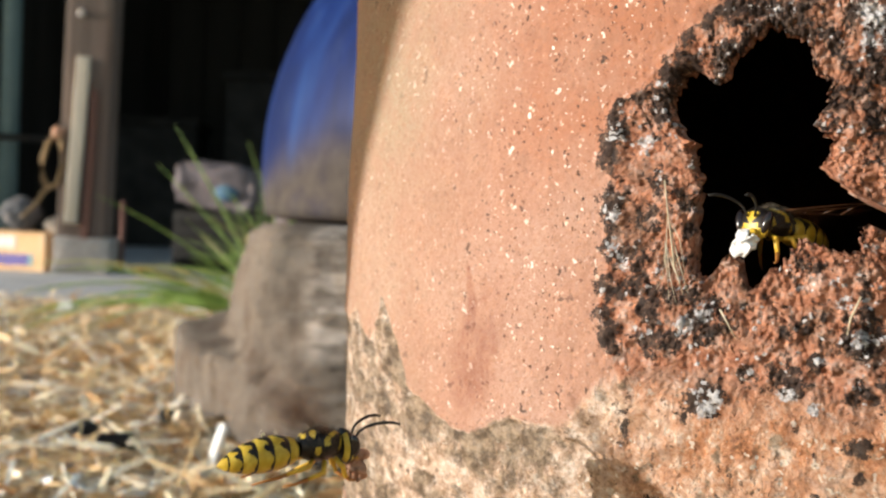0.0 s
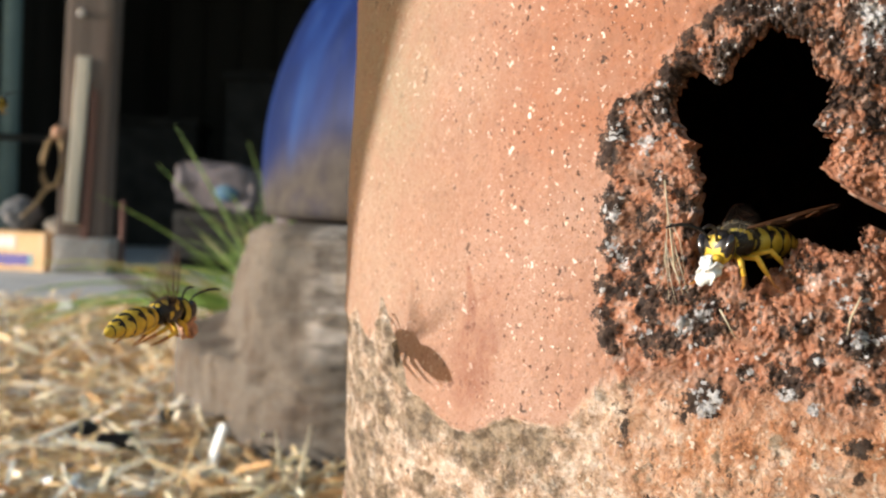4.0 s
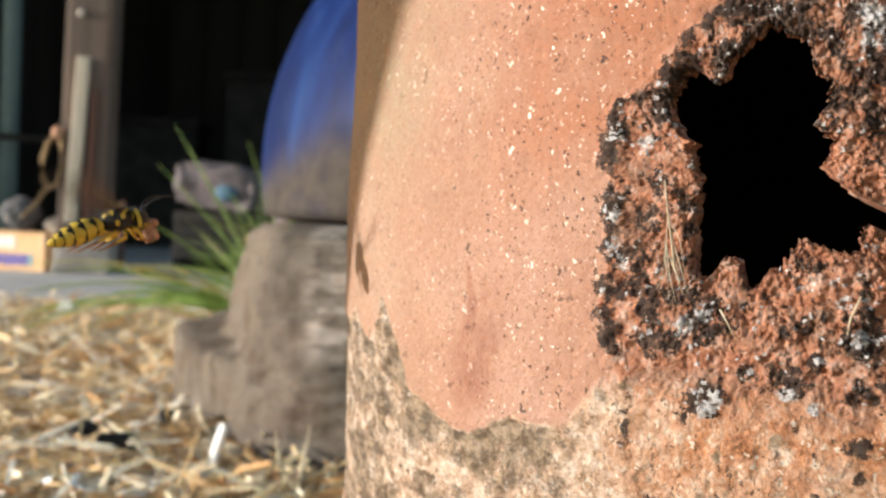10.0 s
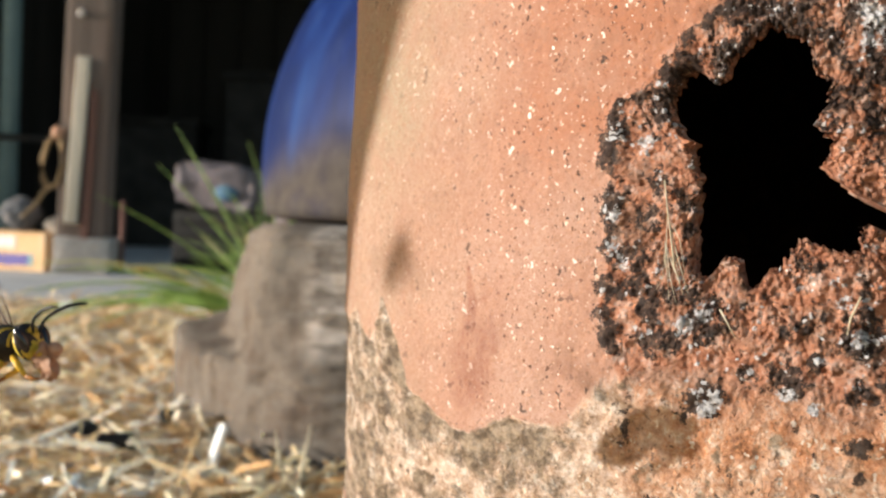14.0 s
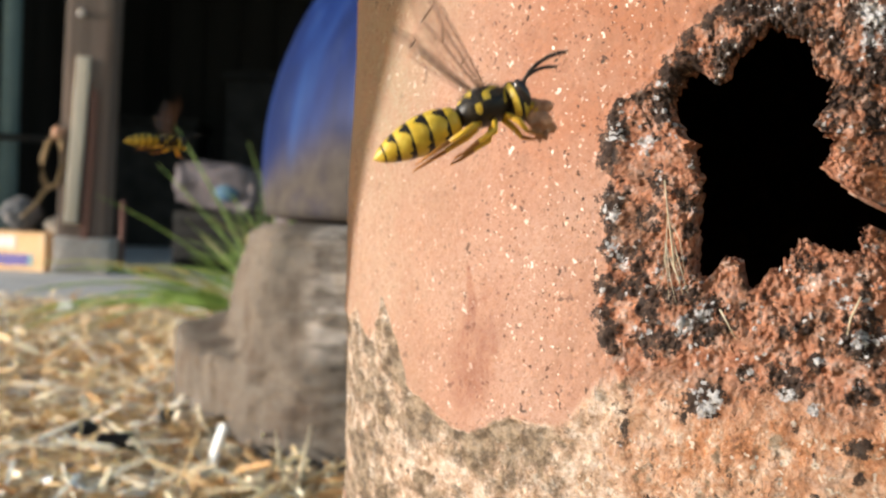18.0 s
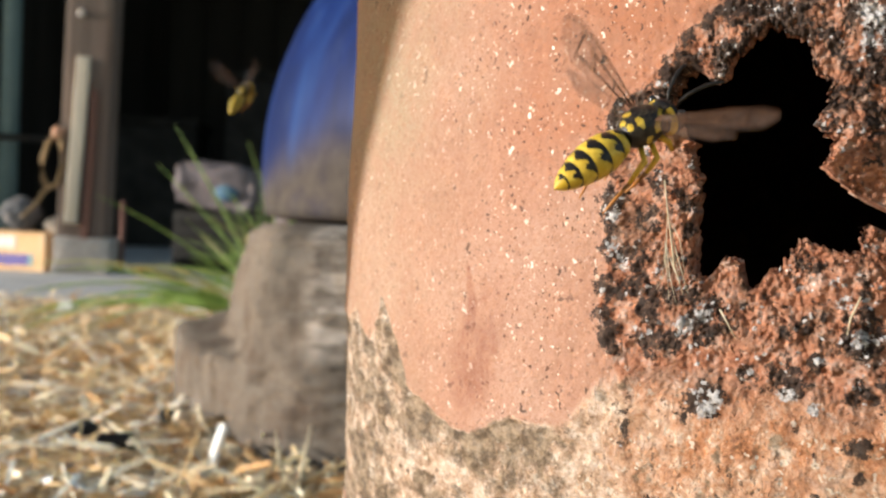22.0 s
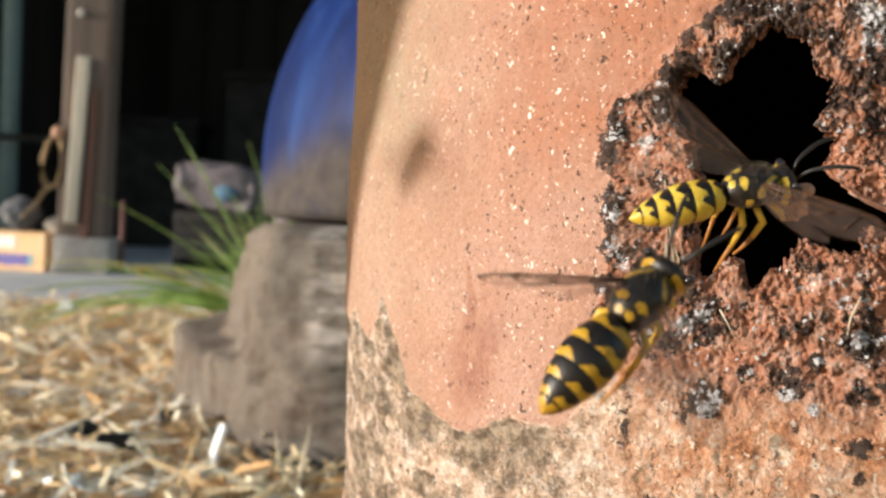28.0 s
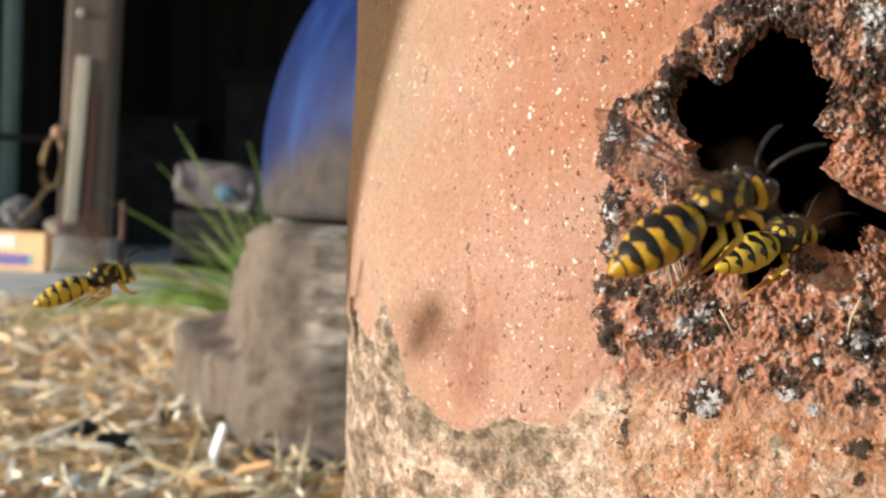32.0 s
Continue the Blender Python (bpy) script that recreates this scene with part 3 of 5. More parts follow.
# ---- the stone block and the blue pot on it ----
def stone_block():
    center = Vector((0.09, 0.62))
    foot = [(-0.178, 0.66), (-0.172, 0.60), (-0.150, 0.535), (-0.078, 0.405), (0.05, 0.385), (0.30, 0.42), (0.40, 0.70), (0.30, 0.92), (0.05, 0.97), (-0.15, 0.86)]
    top = [(-0.128, 0.68), (-0.118, 0.60), (-0.104, 0.535), (-0.080, 0.455), (0.05, 0.440), (0.28, 0.45), (0.37, 0.70), (0.28, 0.90), (0.05, 0.94), (-0.13, 0.84)]

    def ring(poly, a):
        """Where a ray at angle a leaves the polygon."""
        d = Vector((math.cos(a), math.sin(a)))
        best = 0.0
        for p, q in zip(poly, poly[1:] + poly[:1]):
            p, q = Vector(p) - center, Vector(q) - center
            e = q - p
            den = d.x * e.y - d.y * e.x
            if abs(den) > 1e-9:
                s, t = (p.x * e.y - p.y * e.x) / den, (p.x * d.y - p.y * d.x) / den
                if s > 0 and -1e-6 <= t <= 1 + 1e-6:
                    best = max(best, s)
        return best

    n, levels, height = 420, 84, 0.1125
    verts, faces = [], []
    for j in range(levels + 1):
        f = j / levels
        for i in range(n):
            a = 2 * math.pi * i / n
            ra, rb = ring(foot, a), ring(top, a)
            step = 0.41 + 0.05 * noise.noise(Vector((a * 3, 0, 4)))
            shoulder = min(1.0, max(0.0, (f - step) / 0.04 + 0.5))
            stepped = 0.10 * min(f / step, 1) + 0.55 * shoulder + 0.35 * max(0.0, f - step) / (1 - step)
            side = min(1.0, max(0.0, (-0.100 - (center.x + ra * math.cos(a))) / 0.03))
            r = ra + (rb - ra) * (stepped * side + (0.12 + 0.88 * f) * (1 - side))
            edge = max(0.0, f - 0.93) / 0.07
            r -= 0.006 * edge ** 2
            p = Vector((center.x + r * math.cos(a), center.y + r * math.sin(a), height * f))
            chip = noise.noise(p * 26)
            nz = noise.fractal(p * 18, 1.0, 2.0, 4) * 0.004 + (round(chip * 3) / 3 - chip) * 0.006
            crack = noise.fractal(Vector((p.x * 12, p.y * 12, p.z * 110)), 1.0, 2.0, 3)
            nz += (abs(crack) ** 0.5 * 0.0022 - 0.0015) * (0.10 + 0.85 * max(0.0, f - 0.55) / 0.45)
            p.x += nz * math.cos(a)
            p.y += nz * math.sin(a)
            verts.append(p)
    for j in range(levels):
        for i in range(n):
            k = (i + 1) % n
            faces.append((j * n + i, j * n + k, (j + 1) * n + k, (j + 1) * n + i))
    last = levels * n
    for ringno in range(1, 9):
        base = len(verts)
        for i in range(n):
            p = verts[last + i]
            q = Vector((center.x, center.y, 0)) + (Vector((p.x, p.y, 0)) - Vector((center.x, center.y, 0))) * (1 - ringno / 8.5)
            q.z = height + 0.0008 * noise.noise(q * 30)
            verts.append(q)
        prev = last if ringno == 1 else base - n
        for i in range(n):
            k = (i + 1) % n
            faces.append((prev + i, prev + k, base + k, base + i))
    faces.append(list(range(len(verts) - n, len(verts))))
    ob = mesh_object("stone_block", verts, faces, STONE)
    tagged(ob, "rough grey-brown sandstone block under a blue pot", "stone")


def blue_pot():
    pot = thing("glazed_pot", pose(0.090, 0.672, 0.1135), "big streaky cobalt blue glazed pot with a muddy foot", "pot")
    prof = [(0.0, 0.004), (0.19, 0.0), (0.205, 0.002)]
    for k in range(40):
        z = 0.004 + 0.216 * k / 39
        prof.append((math.sqrt(max(0.216 ** 2 - (z - 0.036) ** 2, 0.0001)), z))
    prof += [(0.105, 0.230), (0.100, 0.245), (0.112, 0.252), (0.118, 0.262), (0.110, 0.268), (0.096, 0.262), (0.09, 0.24), (0.0, 0.235)]
    for name, profile, label in (("foot", prof[:8], "muddy unglazed foot"), ("body", prof[7:44], ""), ("rim", prof[43:], "")):
        me_ob = part(name, lathe(profile, 120), GLAZE, pot, label)
        z = np.array([v.co.z for v in me_ob.data.vertices])
        ang = np.array([math.atan2(v.co.y, v.co.x) for v in me_ob.data.vertices])
        mud = 1 - smooth(z - 0.012 * np.sin(ang * 5) - 0.010 * fbm(ang * 0.2, z, 0.05, 3, 8), 0.022, 0.062)
        layer = me_ob.data.attributes.new("mud", "FLOAT", "POINT")
        layer.data.foreach_set("value", mud.astype(np.float32))


# ---- the terracotta pot with its broken hole ----
POT_R, POT_X, POT_Y, HOLE_ANGLE, HOLE_Z, POT_TOP, WALL = 0.070, 0.0565, 0.1437, radians(244.6), 0.1218, 0.192, 0.0052
HOLE_SHAPE = [(-180, 5.8), (-169, 5.7), (-148, 6.3), (-129, 8.3), (-118, 11.4), (-112, 11.4), (-107, 8.6), (-100, 8.8), (-93, 11.0), (-84, 9.8), (-78, 9.8),
              (-68, 8.0), (-57, 8.4), (-50, 10.0), (-42, 11.5), (-36, 10.2), (-31, 10.0), (-28, 14.5), (-23, 15.0), (-21, 8.4), (-17, 6.7), (-5, 4.9), (7, 5.7),
              (20, 5.8), (36, 4.9), (43, 7.2), (50, 8.3), (64, 8.9), (69, 10.0), (90, 11.3), (94, 10.4), (108, 9.0), (115, 7.9), (122, 7.8), (126, 9.3), (134, 10.4), (147, 9.8), (160, 8.3), (163, 7.4), (166, 5.75), (173, 5.9)]
CRUST_SPOTS = [(-3.8, -14.7, 2.0), (-3.5, -21.3, 2.2), (2.7, -18.4, 1.9), (-0.1, -18.0, 1.4), (8.8, -14.6, 2.3), (9.0, -23.6, 1.3), (8.9, -26.2, 0.8), (-8.2, -16.1, 2.1),
               (-12.4, -8.7, 1.4), (-9.1, -14.2, 1.9), (-13.4, -16.9, 1.4), (-6.1, 8.1, 1.9), (-9.0, 4.8, 1.6), (-2.6, 12.0, 1.9), (2.9, 9.9, 1.6), (8.4, 7.4, 2.1),
               (8.4, -19.3, 1.4), (-10.8, -11.5, 1.8), (-9.3, -13.7, 1.8), (-5.9, -6.4, 1.2), (5.0, -16.8, 1.0), (-8.0, 7.0, 1.2), (-8.7, 4.2, 1.2), (-8.0, 5.8, 1.0), (-10.9, 5.9, 1.0), (5.1, 10.2, 1.2),
               (6.6, 7.9, 1.3), (8.0, 2.4, 1.0), (6.8, 4.4, 0.9)]
PALE_SPOTS = [(-4.3, -13.4, 1.1), (-5.8, -14.7, 1.2), (-3.0, -21.0, 1.2), (-3.7, -22.0, 1.0), (3.0, -19.9, 1.0), (-13.0, -8.3, 0.9), (-12.8, -5.1, 0.8), (-11.8, -9.7, 0.8), (5.2, -20.8, 1.0),
              (8.2, 12.0, 1.6), (8.1, 9.7, 1.1), (-5.2, 9.4, 0.9), (0.8, 12.5, 0.7), (8.4, -14.7, 1.1), (7.2, -11.9, 0.9), (5.3, -16.8, 0.6), (-10.1, 1.5, 1.0)]
DIRT_SPOTS = [(-23.7, -25.6, 2.4), (-20.2, -25.6, 2.6), (-17.4, -27.2, 2.2), (-51.5, -21.6, 3.0), (-54.4, -19.0, 2.4), (-45.5, -24.5, 2.6), (-13.5, -21.8, 1.2)]


def pot_relief(u, z, rim):
    """Height of the pot's face and its masks, in mm, at u along and z above the hole's middle; rim: distance from the hole's edge."""
    edge = np.interp(z, [-30, -18.5, -14.7, -9.9, -2.6, 5.0, 5.7, 6.3, 7.4, 9.0, 10.7, 13.7, 20], [-11.5, -12.0, -14.6, -13.7, -13.7, -14.0, -12.0, -9.6, -8.9, -7.8, -6.4, -3.2, 0.0])
    wob = fbm(u, z, 3.0, 4, 1)
    inside = u - edge + 1.1 * wob
    low = np.interp(u, [-80, -64, -58.8, -54.6, -51.9, -49.9, -48.6, -47.5, -44.7, -43, -41.4, -40.3, -38, -35, -32, -29.4, -27, -23.7, -20, -16.9, -13.6, -10, 40],
                    [-19, -19.6, -17.3, -19.7, -21.3, -19.8, -17.2, -15.5, -18.2, -20.3, -23, -25.4, -25.8, -27, -28, -27.9, -27, -25.2, -25.6, -24.5, -19.5, -18, -18])
    below = (low - z + 0.55 * fbm(u, z, 2.0, 4, 2)) / (1 + 7 * smooth(u, -21, -13))
    flake = smooth(below, 0.0, 0.35)
    spall = smooth(inside, 0.0, 0.5) * smooth(z + 2.4 * fbm(u, z, 4.0, 4, 5), -23.5, -18.0)
    spall = np.maximum(spall, 0.75 * smooth(inside + 1.8 * fbm(u, z, 1.4, 4, 6, 0.7), -3.2, 0.6) * smooth(z, 3.5, 7.0))
    pink = smooth(u + 4 * wob, -16, -6) * (1 - 0.5 * smooth(-z, 22, 34))
    ochre = (1 - smooth(u + 6 * fbm(u, z, 7, 3, 9), -50, -24)) * (0.5 + 0.5 * smooth(z, -8, 8))
    warm = smooth(u + 8 * fbm(u, z, 8, 4, 19), -34, -14) * smooth(z + 6 * fbm(u, z, 7, 3, 20), -8, 6)
    gritty = smooth(u + 4 * wob, -38, -18)
    far = np.where(u < -30, -30 + (u + 30) * 0.38, u)
    bed = fbm(far, z, 4.0, 5, 12)
    dirt = np.clip(smooth(below, -0.2, 0.5) * (1 - smooth(below, 1.5, 8.5)) * (1 - smooth(u, -21, -15)) * (0.95 + 0.9 * bed), 0, 1)
    dirt = np.maximum(dirt, flake * (1 - smooth(u, -46, -38)) * (0.62 + 0.5 * bed))
    dirt = np.maximum(dirt, flake * (1 - smooth(u, -22, -12)) * smooth(bed, 0.0, 0.45) * 0.8)
    dirt = np.maximum(dirt, flake * smooth(fbm(far, z, 2.4, 4, 31), 0.22, 0.5) * 0.6)
    for cu, cz, cr in DIRT_SPOTS:
        dirt = np.maximum(dirt, flake * np.clip(1.05 - np.hypot((u - cu) * np.where(u < -40, 0.5, 1.0), z - cz) / cr, 0, 1) * (0.8 + 0.6 * bed))
    # mask of the painted blade shadow: a soft oval with a thin spike above
    dx, dz = (u + 28.4 - 0.18 * (z + 18)) / 3.9, (z + 19.2) / 6.6
    cast_shade = 0.55 * (1 - smooth(np.hypot(dx, dz) + 0.30 * wob + 0.15 * fbm(u, z, 1.0, 3, 7), 0.45, 1.2))
    spike = np.abs(u + 30.0 + 0.25 * (z + 12.5)) / np.interp(z, [-16, -10.6], [1.0, 0.25])
    cast_shade = np.maximum(cast_shade, 0.65 * (1 - smooth(spike, 0.6, 1.3)) * smooth(-z, 10.4, 11.2) * (1 - smooth(-z, 15.5, 17)))
    # lichen crust: patches and a border strip
    crusty = np.full(np.shape(u), -1.0)
    for cu, cz, cr in CRUST_SPOTS:
        crusty = np.maximum(crusty, 1.0 - np.hypot(u - cu, z - cz) / (cr * 1.32))
    strip = 1 - np.abs(inside - 0.75 + 0.5 * fbm(u, z, 1.2, 3, 24)) / 1.5
    crusty = np.maximum(crusty, np.where((z < 6) & (z > -18), strip * np.clip(0.85 + 1.1 * fbm(u, z, 2.2, 3, 25), 0.1, 1.2), -1))
    crusty = np.maximum(crusty, np.where(z > 2, 0.62 - rim / 2.6, -1))
    crusty = np.maximum(crusty, np.where((z > 2) & (u > 0), 0.46, -1))
    crusty = np.maximum(crusty, np.where(z > 6.0, 0.58 - 0.03 * np.abs(u + 1), -1))
    crusty = np.maximum(crusty, 0.0 + 0.05 * smooth(u, 0, 10))
    crusty = np.maximum(crusty, np.where((z > -13) & (z < 6.5) & (u < 0), 0.34, -1))
    clump, pick = cell_noise(u, z, 0.75, 41)
    crust = smooth(crusty + 0.75 * fbm(u, z, 1.8, 4, 21) + 0.25 * (pick - 0.5), -0.05, 0.75) * smooth(inside, -1.6, 0.2)
    fleck, fpick = cell_noise(u + 0.25 * fbm(u, z, 0.8, 2, 61), z + 0.25 * fbm(u, z, 0.8, 2, 62), 0.62, 51)
    patch = fbm(u, z, 2.6, 3, 71)
    pale = (1 - smooth(fleck, 0.25, 0.60)) * smooth(fpick + 0.8 * patch, 0.60, 0.88) * np.maximum(crust, 0.0)
    pale = np.maximum(pale, (1 - smooth(fleck, 0.2, 0.5)) * smooth(fpick + 0.6 * patch, 0.88, 1.0) * spall)
    pale = np.maximum(pale, 0.35 * spall * smooth(patch, 0.25, 0.5))
    for cu, cz, cr in PALE_SPOTS:
        pale = np.maximum(pale, np.clip(1.2 - np.hypot(u - cu, z - cz) / cr, 0, 1) * (0.85 + 0.5 * (1 - smooth(fleck, 0.3, 0.7))))
    pale = pale * (1 - 0.4 * smooth(z, 6, 8) * (1 - smooth(u, 4, 7)))
    pale = np.maximum(pale, 0.75 * spall * smooth(u, 6, 9) * smooth(z, 7, 10))
    h = 0.05 * fbm(u, z, 6, 4, 81) + 0.04 * fbm(u, z, 0.9, 3, 82)
    pit, pp = cell_noise(u, z, 1.3, 83)
    h = h - 0.12 * (1 - smooth(pit, 0.08, 0.2)) * (pp > 0.6) * (1 - flake) * (1 - spall)
    h = h - smooth(below, 0.0, 0.8) * (0.34 + 0.42 * fbm(u, z, 2.0, 6, 84, 0.65)) + 0.10 * (1 - smooth(np.abs(below + 0.3), 0.0, 0.6))
    grit, gp = cell_noise(u, z, 0.55, 85)
    h = h - smooth(inside, 0.0, 2.2) * spall * (0.55 - 1.0 * fbm(u, z, 2.6, 6, 86, 0.70) - 0.26 * gp * (1 - smooth(grit, 0.2, 0.6)))
    h = h + crust * (0.08 + 0.09 * (1 - smooth(clump, 0.1, 0.7)) + 0.30 * fbm(u, z, 0.9, 5, 87, 0.75)) + 0.08 * pale
    return h, dict(warm=warm, gritty=gritty, spall=spall, flake=flake, pink=pink, ochre=ochre, dirt=dirt, cast_shade=np.clip(cast_shade * (1 - flake), 0, 1), crust=crust, pale=np.clip(pale, 0, 1))


def pot_place(u, z, inward):
    """World places on the pot's wall, from mm along, mm up and mm inward."""
    swell = np.interp(z, [-46, -40, -31, -23, -15, -7, 1, 9, 17, 25, 40, 46], [0, 0, 0.2, 0.5, 0.55, 0.72, 0.68, 0.42, 0.33, 0.45, 0.3, 0]) * (1 - smooth(u, -48, -28)) * smooth(u, -84, -80)
    a, r = HOLE_ANGLE + u * 0.001 / POT_R, POT_R - inward * 0.001 + swell * 0.001
    return np.stack([POT_X + r * np.cos(a), POT_Y + r * np.sin(a), HOLE_Z + z * 0.001], -1)


def terracotta_pot():
    pot = thing("flowerpot", pose(0, 0, 0), "upturned weathered terracotta flowerpot with a crumbling lichen-crusted hole", "flowerpot")
    u0, u1, z0, z1 = -84.0, 34.0, -46.0, 46.0
    n, out = 960, 290
    phi = np.linspace(-math.pi, math.pi, n, endpoint=False)
    deg = np.degrees(phi)
    angles, radii = [p[0] for p in HOLE_SHAPE], [p[1] for p in HOLE_SHAPE]
    rh = np.interp(deg, angles + [180], radii + [radii[0]])
    cx, cz = np.cos(phi), np.sin(phi)
    rh = rh + 0.62 * fbm(cx * rh, cz * rh, 1.5, 4, 91, 0.75) + 0.55 * fbm(cx * rh, cz * rh, 0.5, 3, 92, 0.75)
    reach = np.minimum(np.where(cx > 0, u1, -u0) / np.maximum(np.abs(cx), 1e-6), np.where(cz > 0, z1, -z0) / np.maximum(np.abs(cz), 1e-6))
    rows, cols = [], {}

    def add(u, z, inward, masks):
        rows.append(pot_place(u, z, inward))
        for k, v in masks.items():
            cols.setdefault(k, []).append(v)

    # inner face, the broken edge, then the outer face
    for k in range(24):
        w = (1 - k / 23) ** 1.6
        r = rh * 1.12 + (reach - rh * 1.12) * w
        u, z = r * cx, r * cz
        h, masks = pot_relief(u, z, r - rh)
        # full crust mask blackens the inner face, standing in for the hole's shade
        masks["spall"], masks["crust"], masks["pale"] = masks["spall"] * 0 + 1, masks["crust"] * 0 + 1.0, masks["pale"] * 0
        add(u, z, np.full(n, WALL * 1000) + 0.2 * fbm(u, z, 2, 3, 95), masks)
    for k in range(22):
        f = 1 - (k + 1) / 23
        r = rh * (1.0 + 0.12 * f ** 2)
        wob = 0.85 * fbm(phi * 9, np.full(n, f * WALL * 1000), 1.6, 4, 96, 0.7) + 0.3 * fbm(phi * 9, np.full(n, f * 5.2), 0.5, 2, 97)
        r = r + wob * math.sin(math.pi * f)
        u, z = r * cx, r * cz
        h, masks = pot_relief(u, z, r - rh)
        masks["spall"] = masks["spall"] * 0 + 1
        masks["crust"], masks["pale"] = masks["crust"] * (1 - f) * 0.8, masks["pale"] * (1 - f)
        add(u, z, f * WALL * 1000 + (1 - f) * (-h) + 0.25 * wob, masks)
    for k in range(out):
        t = (k + 1) / out
        w = 0.35 * t + 0.65 * t ** 1.7
        r = rh + (reach - rh) * w
        u, z = r * cx, r * cz
        h, masks = pot_relief(u, z, r - rh)
        keep = 1 - smooth(np.full(n, t), 0.97, 1.0)
        add(u, z, -h * keep + 0.5 * (1 - smooth(r - rh, 0.0, 0.5)), masks)
    verts = np.concatenate(rows)
    total = len(rows)
    j, i = np.meshgrid(np.arange(total - 1), np.arange(n), indexing="ij")
    k = (i + 1) % n
    faces = np.stack([j * n + i, (j + 1) * n + i, (j + 1) * n + k, j * n + k], -1).reshape(-1, 4)
    mesh_object("broken_wall", verts.tolist(), faces.tolist(), TERRACOTTA, pot, masks={key: np.concatenate(v) for key, v in cols.items()})

    # the rest of the wall, behind, above and below
    a0, a1 = HOLE_ANGLE + u0 * 0.001 / POT_R, HOLE_ANGLE + u1 * 0.001 / POT_R

    def sheet(r, b0, b1, lo, hi, flip):
        bm = bmesh.new()
        steps = 96
        grid = [[bm.verts.new((POT_X + r * math.cos(b0 + (b1 - b0) * s / steps), POT_Y + r * math.sin(b0 + (b1 - b0) * s / steps), h)) for s in range(steps + 1)] for h in (lo, hi)]
        for s in range(steps):
            q = (grid[0][s], grid[0][s + 1], grid[1][s + 1], grid[1][s])
            bm.faces.new(q[::-1] if flip else q)
        # the inner sheets take the clay colour that holds the hole's darkness
        part("lining" if flip else "wall", bm, HOLE_SHADE if flip else TERRACOTTA, pot, "inner face coloured near-black for the hole's shade" if flip else "")
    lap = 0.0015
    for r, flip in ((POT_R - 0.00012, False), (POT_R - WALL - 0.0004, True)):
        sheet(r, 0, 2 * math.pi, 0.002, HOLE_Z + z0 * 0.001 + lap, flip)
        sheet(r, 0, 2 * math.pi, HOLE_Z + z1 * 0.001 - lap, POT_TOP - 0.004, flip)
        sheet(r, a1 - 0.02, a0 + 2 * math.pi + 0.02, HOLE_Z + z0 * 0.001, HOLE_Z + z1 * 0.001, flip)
    # unseen base, closes the pot so that its inside stays dark
    base = lathe([(0.0, POT_TOP - 0.008), (0.066, POT_TOP - 0.008), (POT_R - 0.0004, POT_TOP - 0.006), (POT_R - 0.0002, POT_TOP - 0.002), (0.066, POT_TOP), (0.0, POT_TOP)], 96)
    bmesh.ops.translate(base, vec=(POT_X, POT_Y, 0), verts=base.verts)
    part("base", base, TERRACOTTA, pot, "closed flat base turned upwards")
    rim = lathe([(POT_R - 0.004, 0.0), (POT_R + 0.006, 0.0), (POT_R + 0.007, 0.004), (POT_R + 0.007, 0.026), (POT_R + 0.004, 0.030), (POT_R - 0.002, 0.032)], 96)
    bmesh.ops.translate(rim, vec=(POT_X, POT_Y, 0), verts=rim.verts)
    part("rim", rim, TERRACOTTA, pot, "thick rolled rim standing on the ground")


def dry_stalks():
    """Thin dry grass stalks and a tuft of fibres caught on the crumbling wall."""
    def on_wall(line, out=0.55):
        return [Vector(pot_place(np.array(u), np.array(z), np.array(-out)).tolist()) for u, z in line]

    for line, r in ((((-7.9, -2.0), (-7.6, -4.1), (-7.1, -7.0), (-6.7, -9.6), (-5.8, -11.9)), 0.00007), (((-2.6, -13.0), (-1.2, -15.4)), 0.0001),
                    (((8.3, -11.2), (7.6, -13.0), (7.4, -14.4)), 0.0001)):
        ob = part("dry_stalk", tube(on_wall(line), [r] * (len(line) - 1) + [r * 0.4], 6), STALK, None)
        tagged(ob, "thin pale dry stalk stuck to crumbling terracotta", "stalk", "dry stalks")
    tuft = thing("fibre_tuft", pose(0, 0, 0), "pale tuft of dry plant fibres stuck to crumbling terracotta", "plant fibres")
    rng = random.Random(31)
    for k in range(8):
        spread = rng.uniform(-1, 1)
        top, foot = rng.uniform(-8.5, -5.2), rng.uniform(-12.8, -10.0)
        line = [(-7.5 + 0.25 * spread, top), (-7.1 + 0.7 * spread + rng.uniform(-0.3, 0.3), (top + foot) / 2 + rng.uniform(-0.8, 0.8)), (-6.8 + 1.5 * spread, foot)]
        r = rng.uniform(0.00003, 0.00007)
        part("fibre", tube(on_wall(line, rng.uniform(0.35, 0.8)), [r * 0.6, r, r * 0.4], 5), DRY_TUFT, tuft)


def shade_plank():
    """An unseen plank, added beside the camera so its edge shades the pot's shoulder."""
    p, q = Vector((-0.0047, 0.1097, 0.1408)) + to_sun * 0.55, Vector((-0.0119, 0.129, 0.1068)) + to_sun * 0.55
    along = (p - q).normalized()
    away = to_sun.cross(along).normalized()
    if away.y < 0:
        away = -away
    m = Matrix((along, away, along.cross(away))).transposed().to_4x4()
    m.translation = (p + q) / 2 + away * 0.05 + along * 0.02
    ob = part("plank", box_bm(0.62, 0.1, 0.014, (0, 0, 0), 0.002), OLD_TIMBER, None, shade=False)
    ob.matrix_basis = m
    tagged(ob, "weathered grey plank added out of view to shade the flowerpot", "plank")


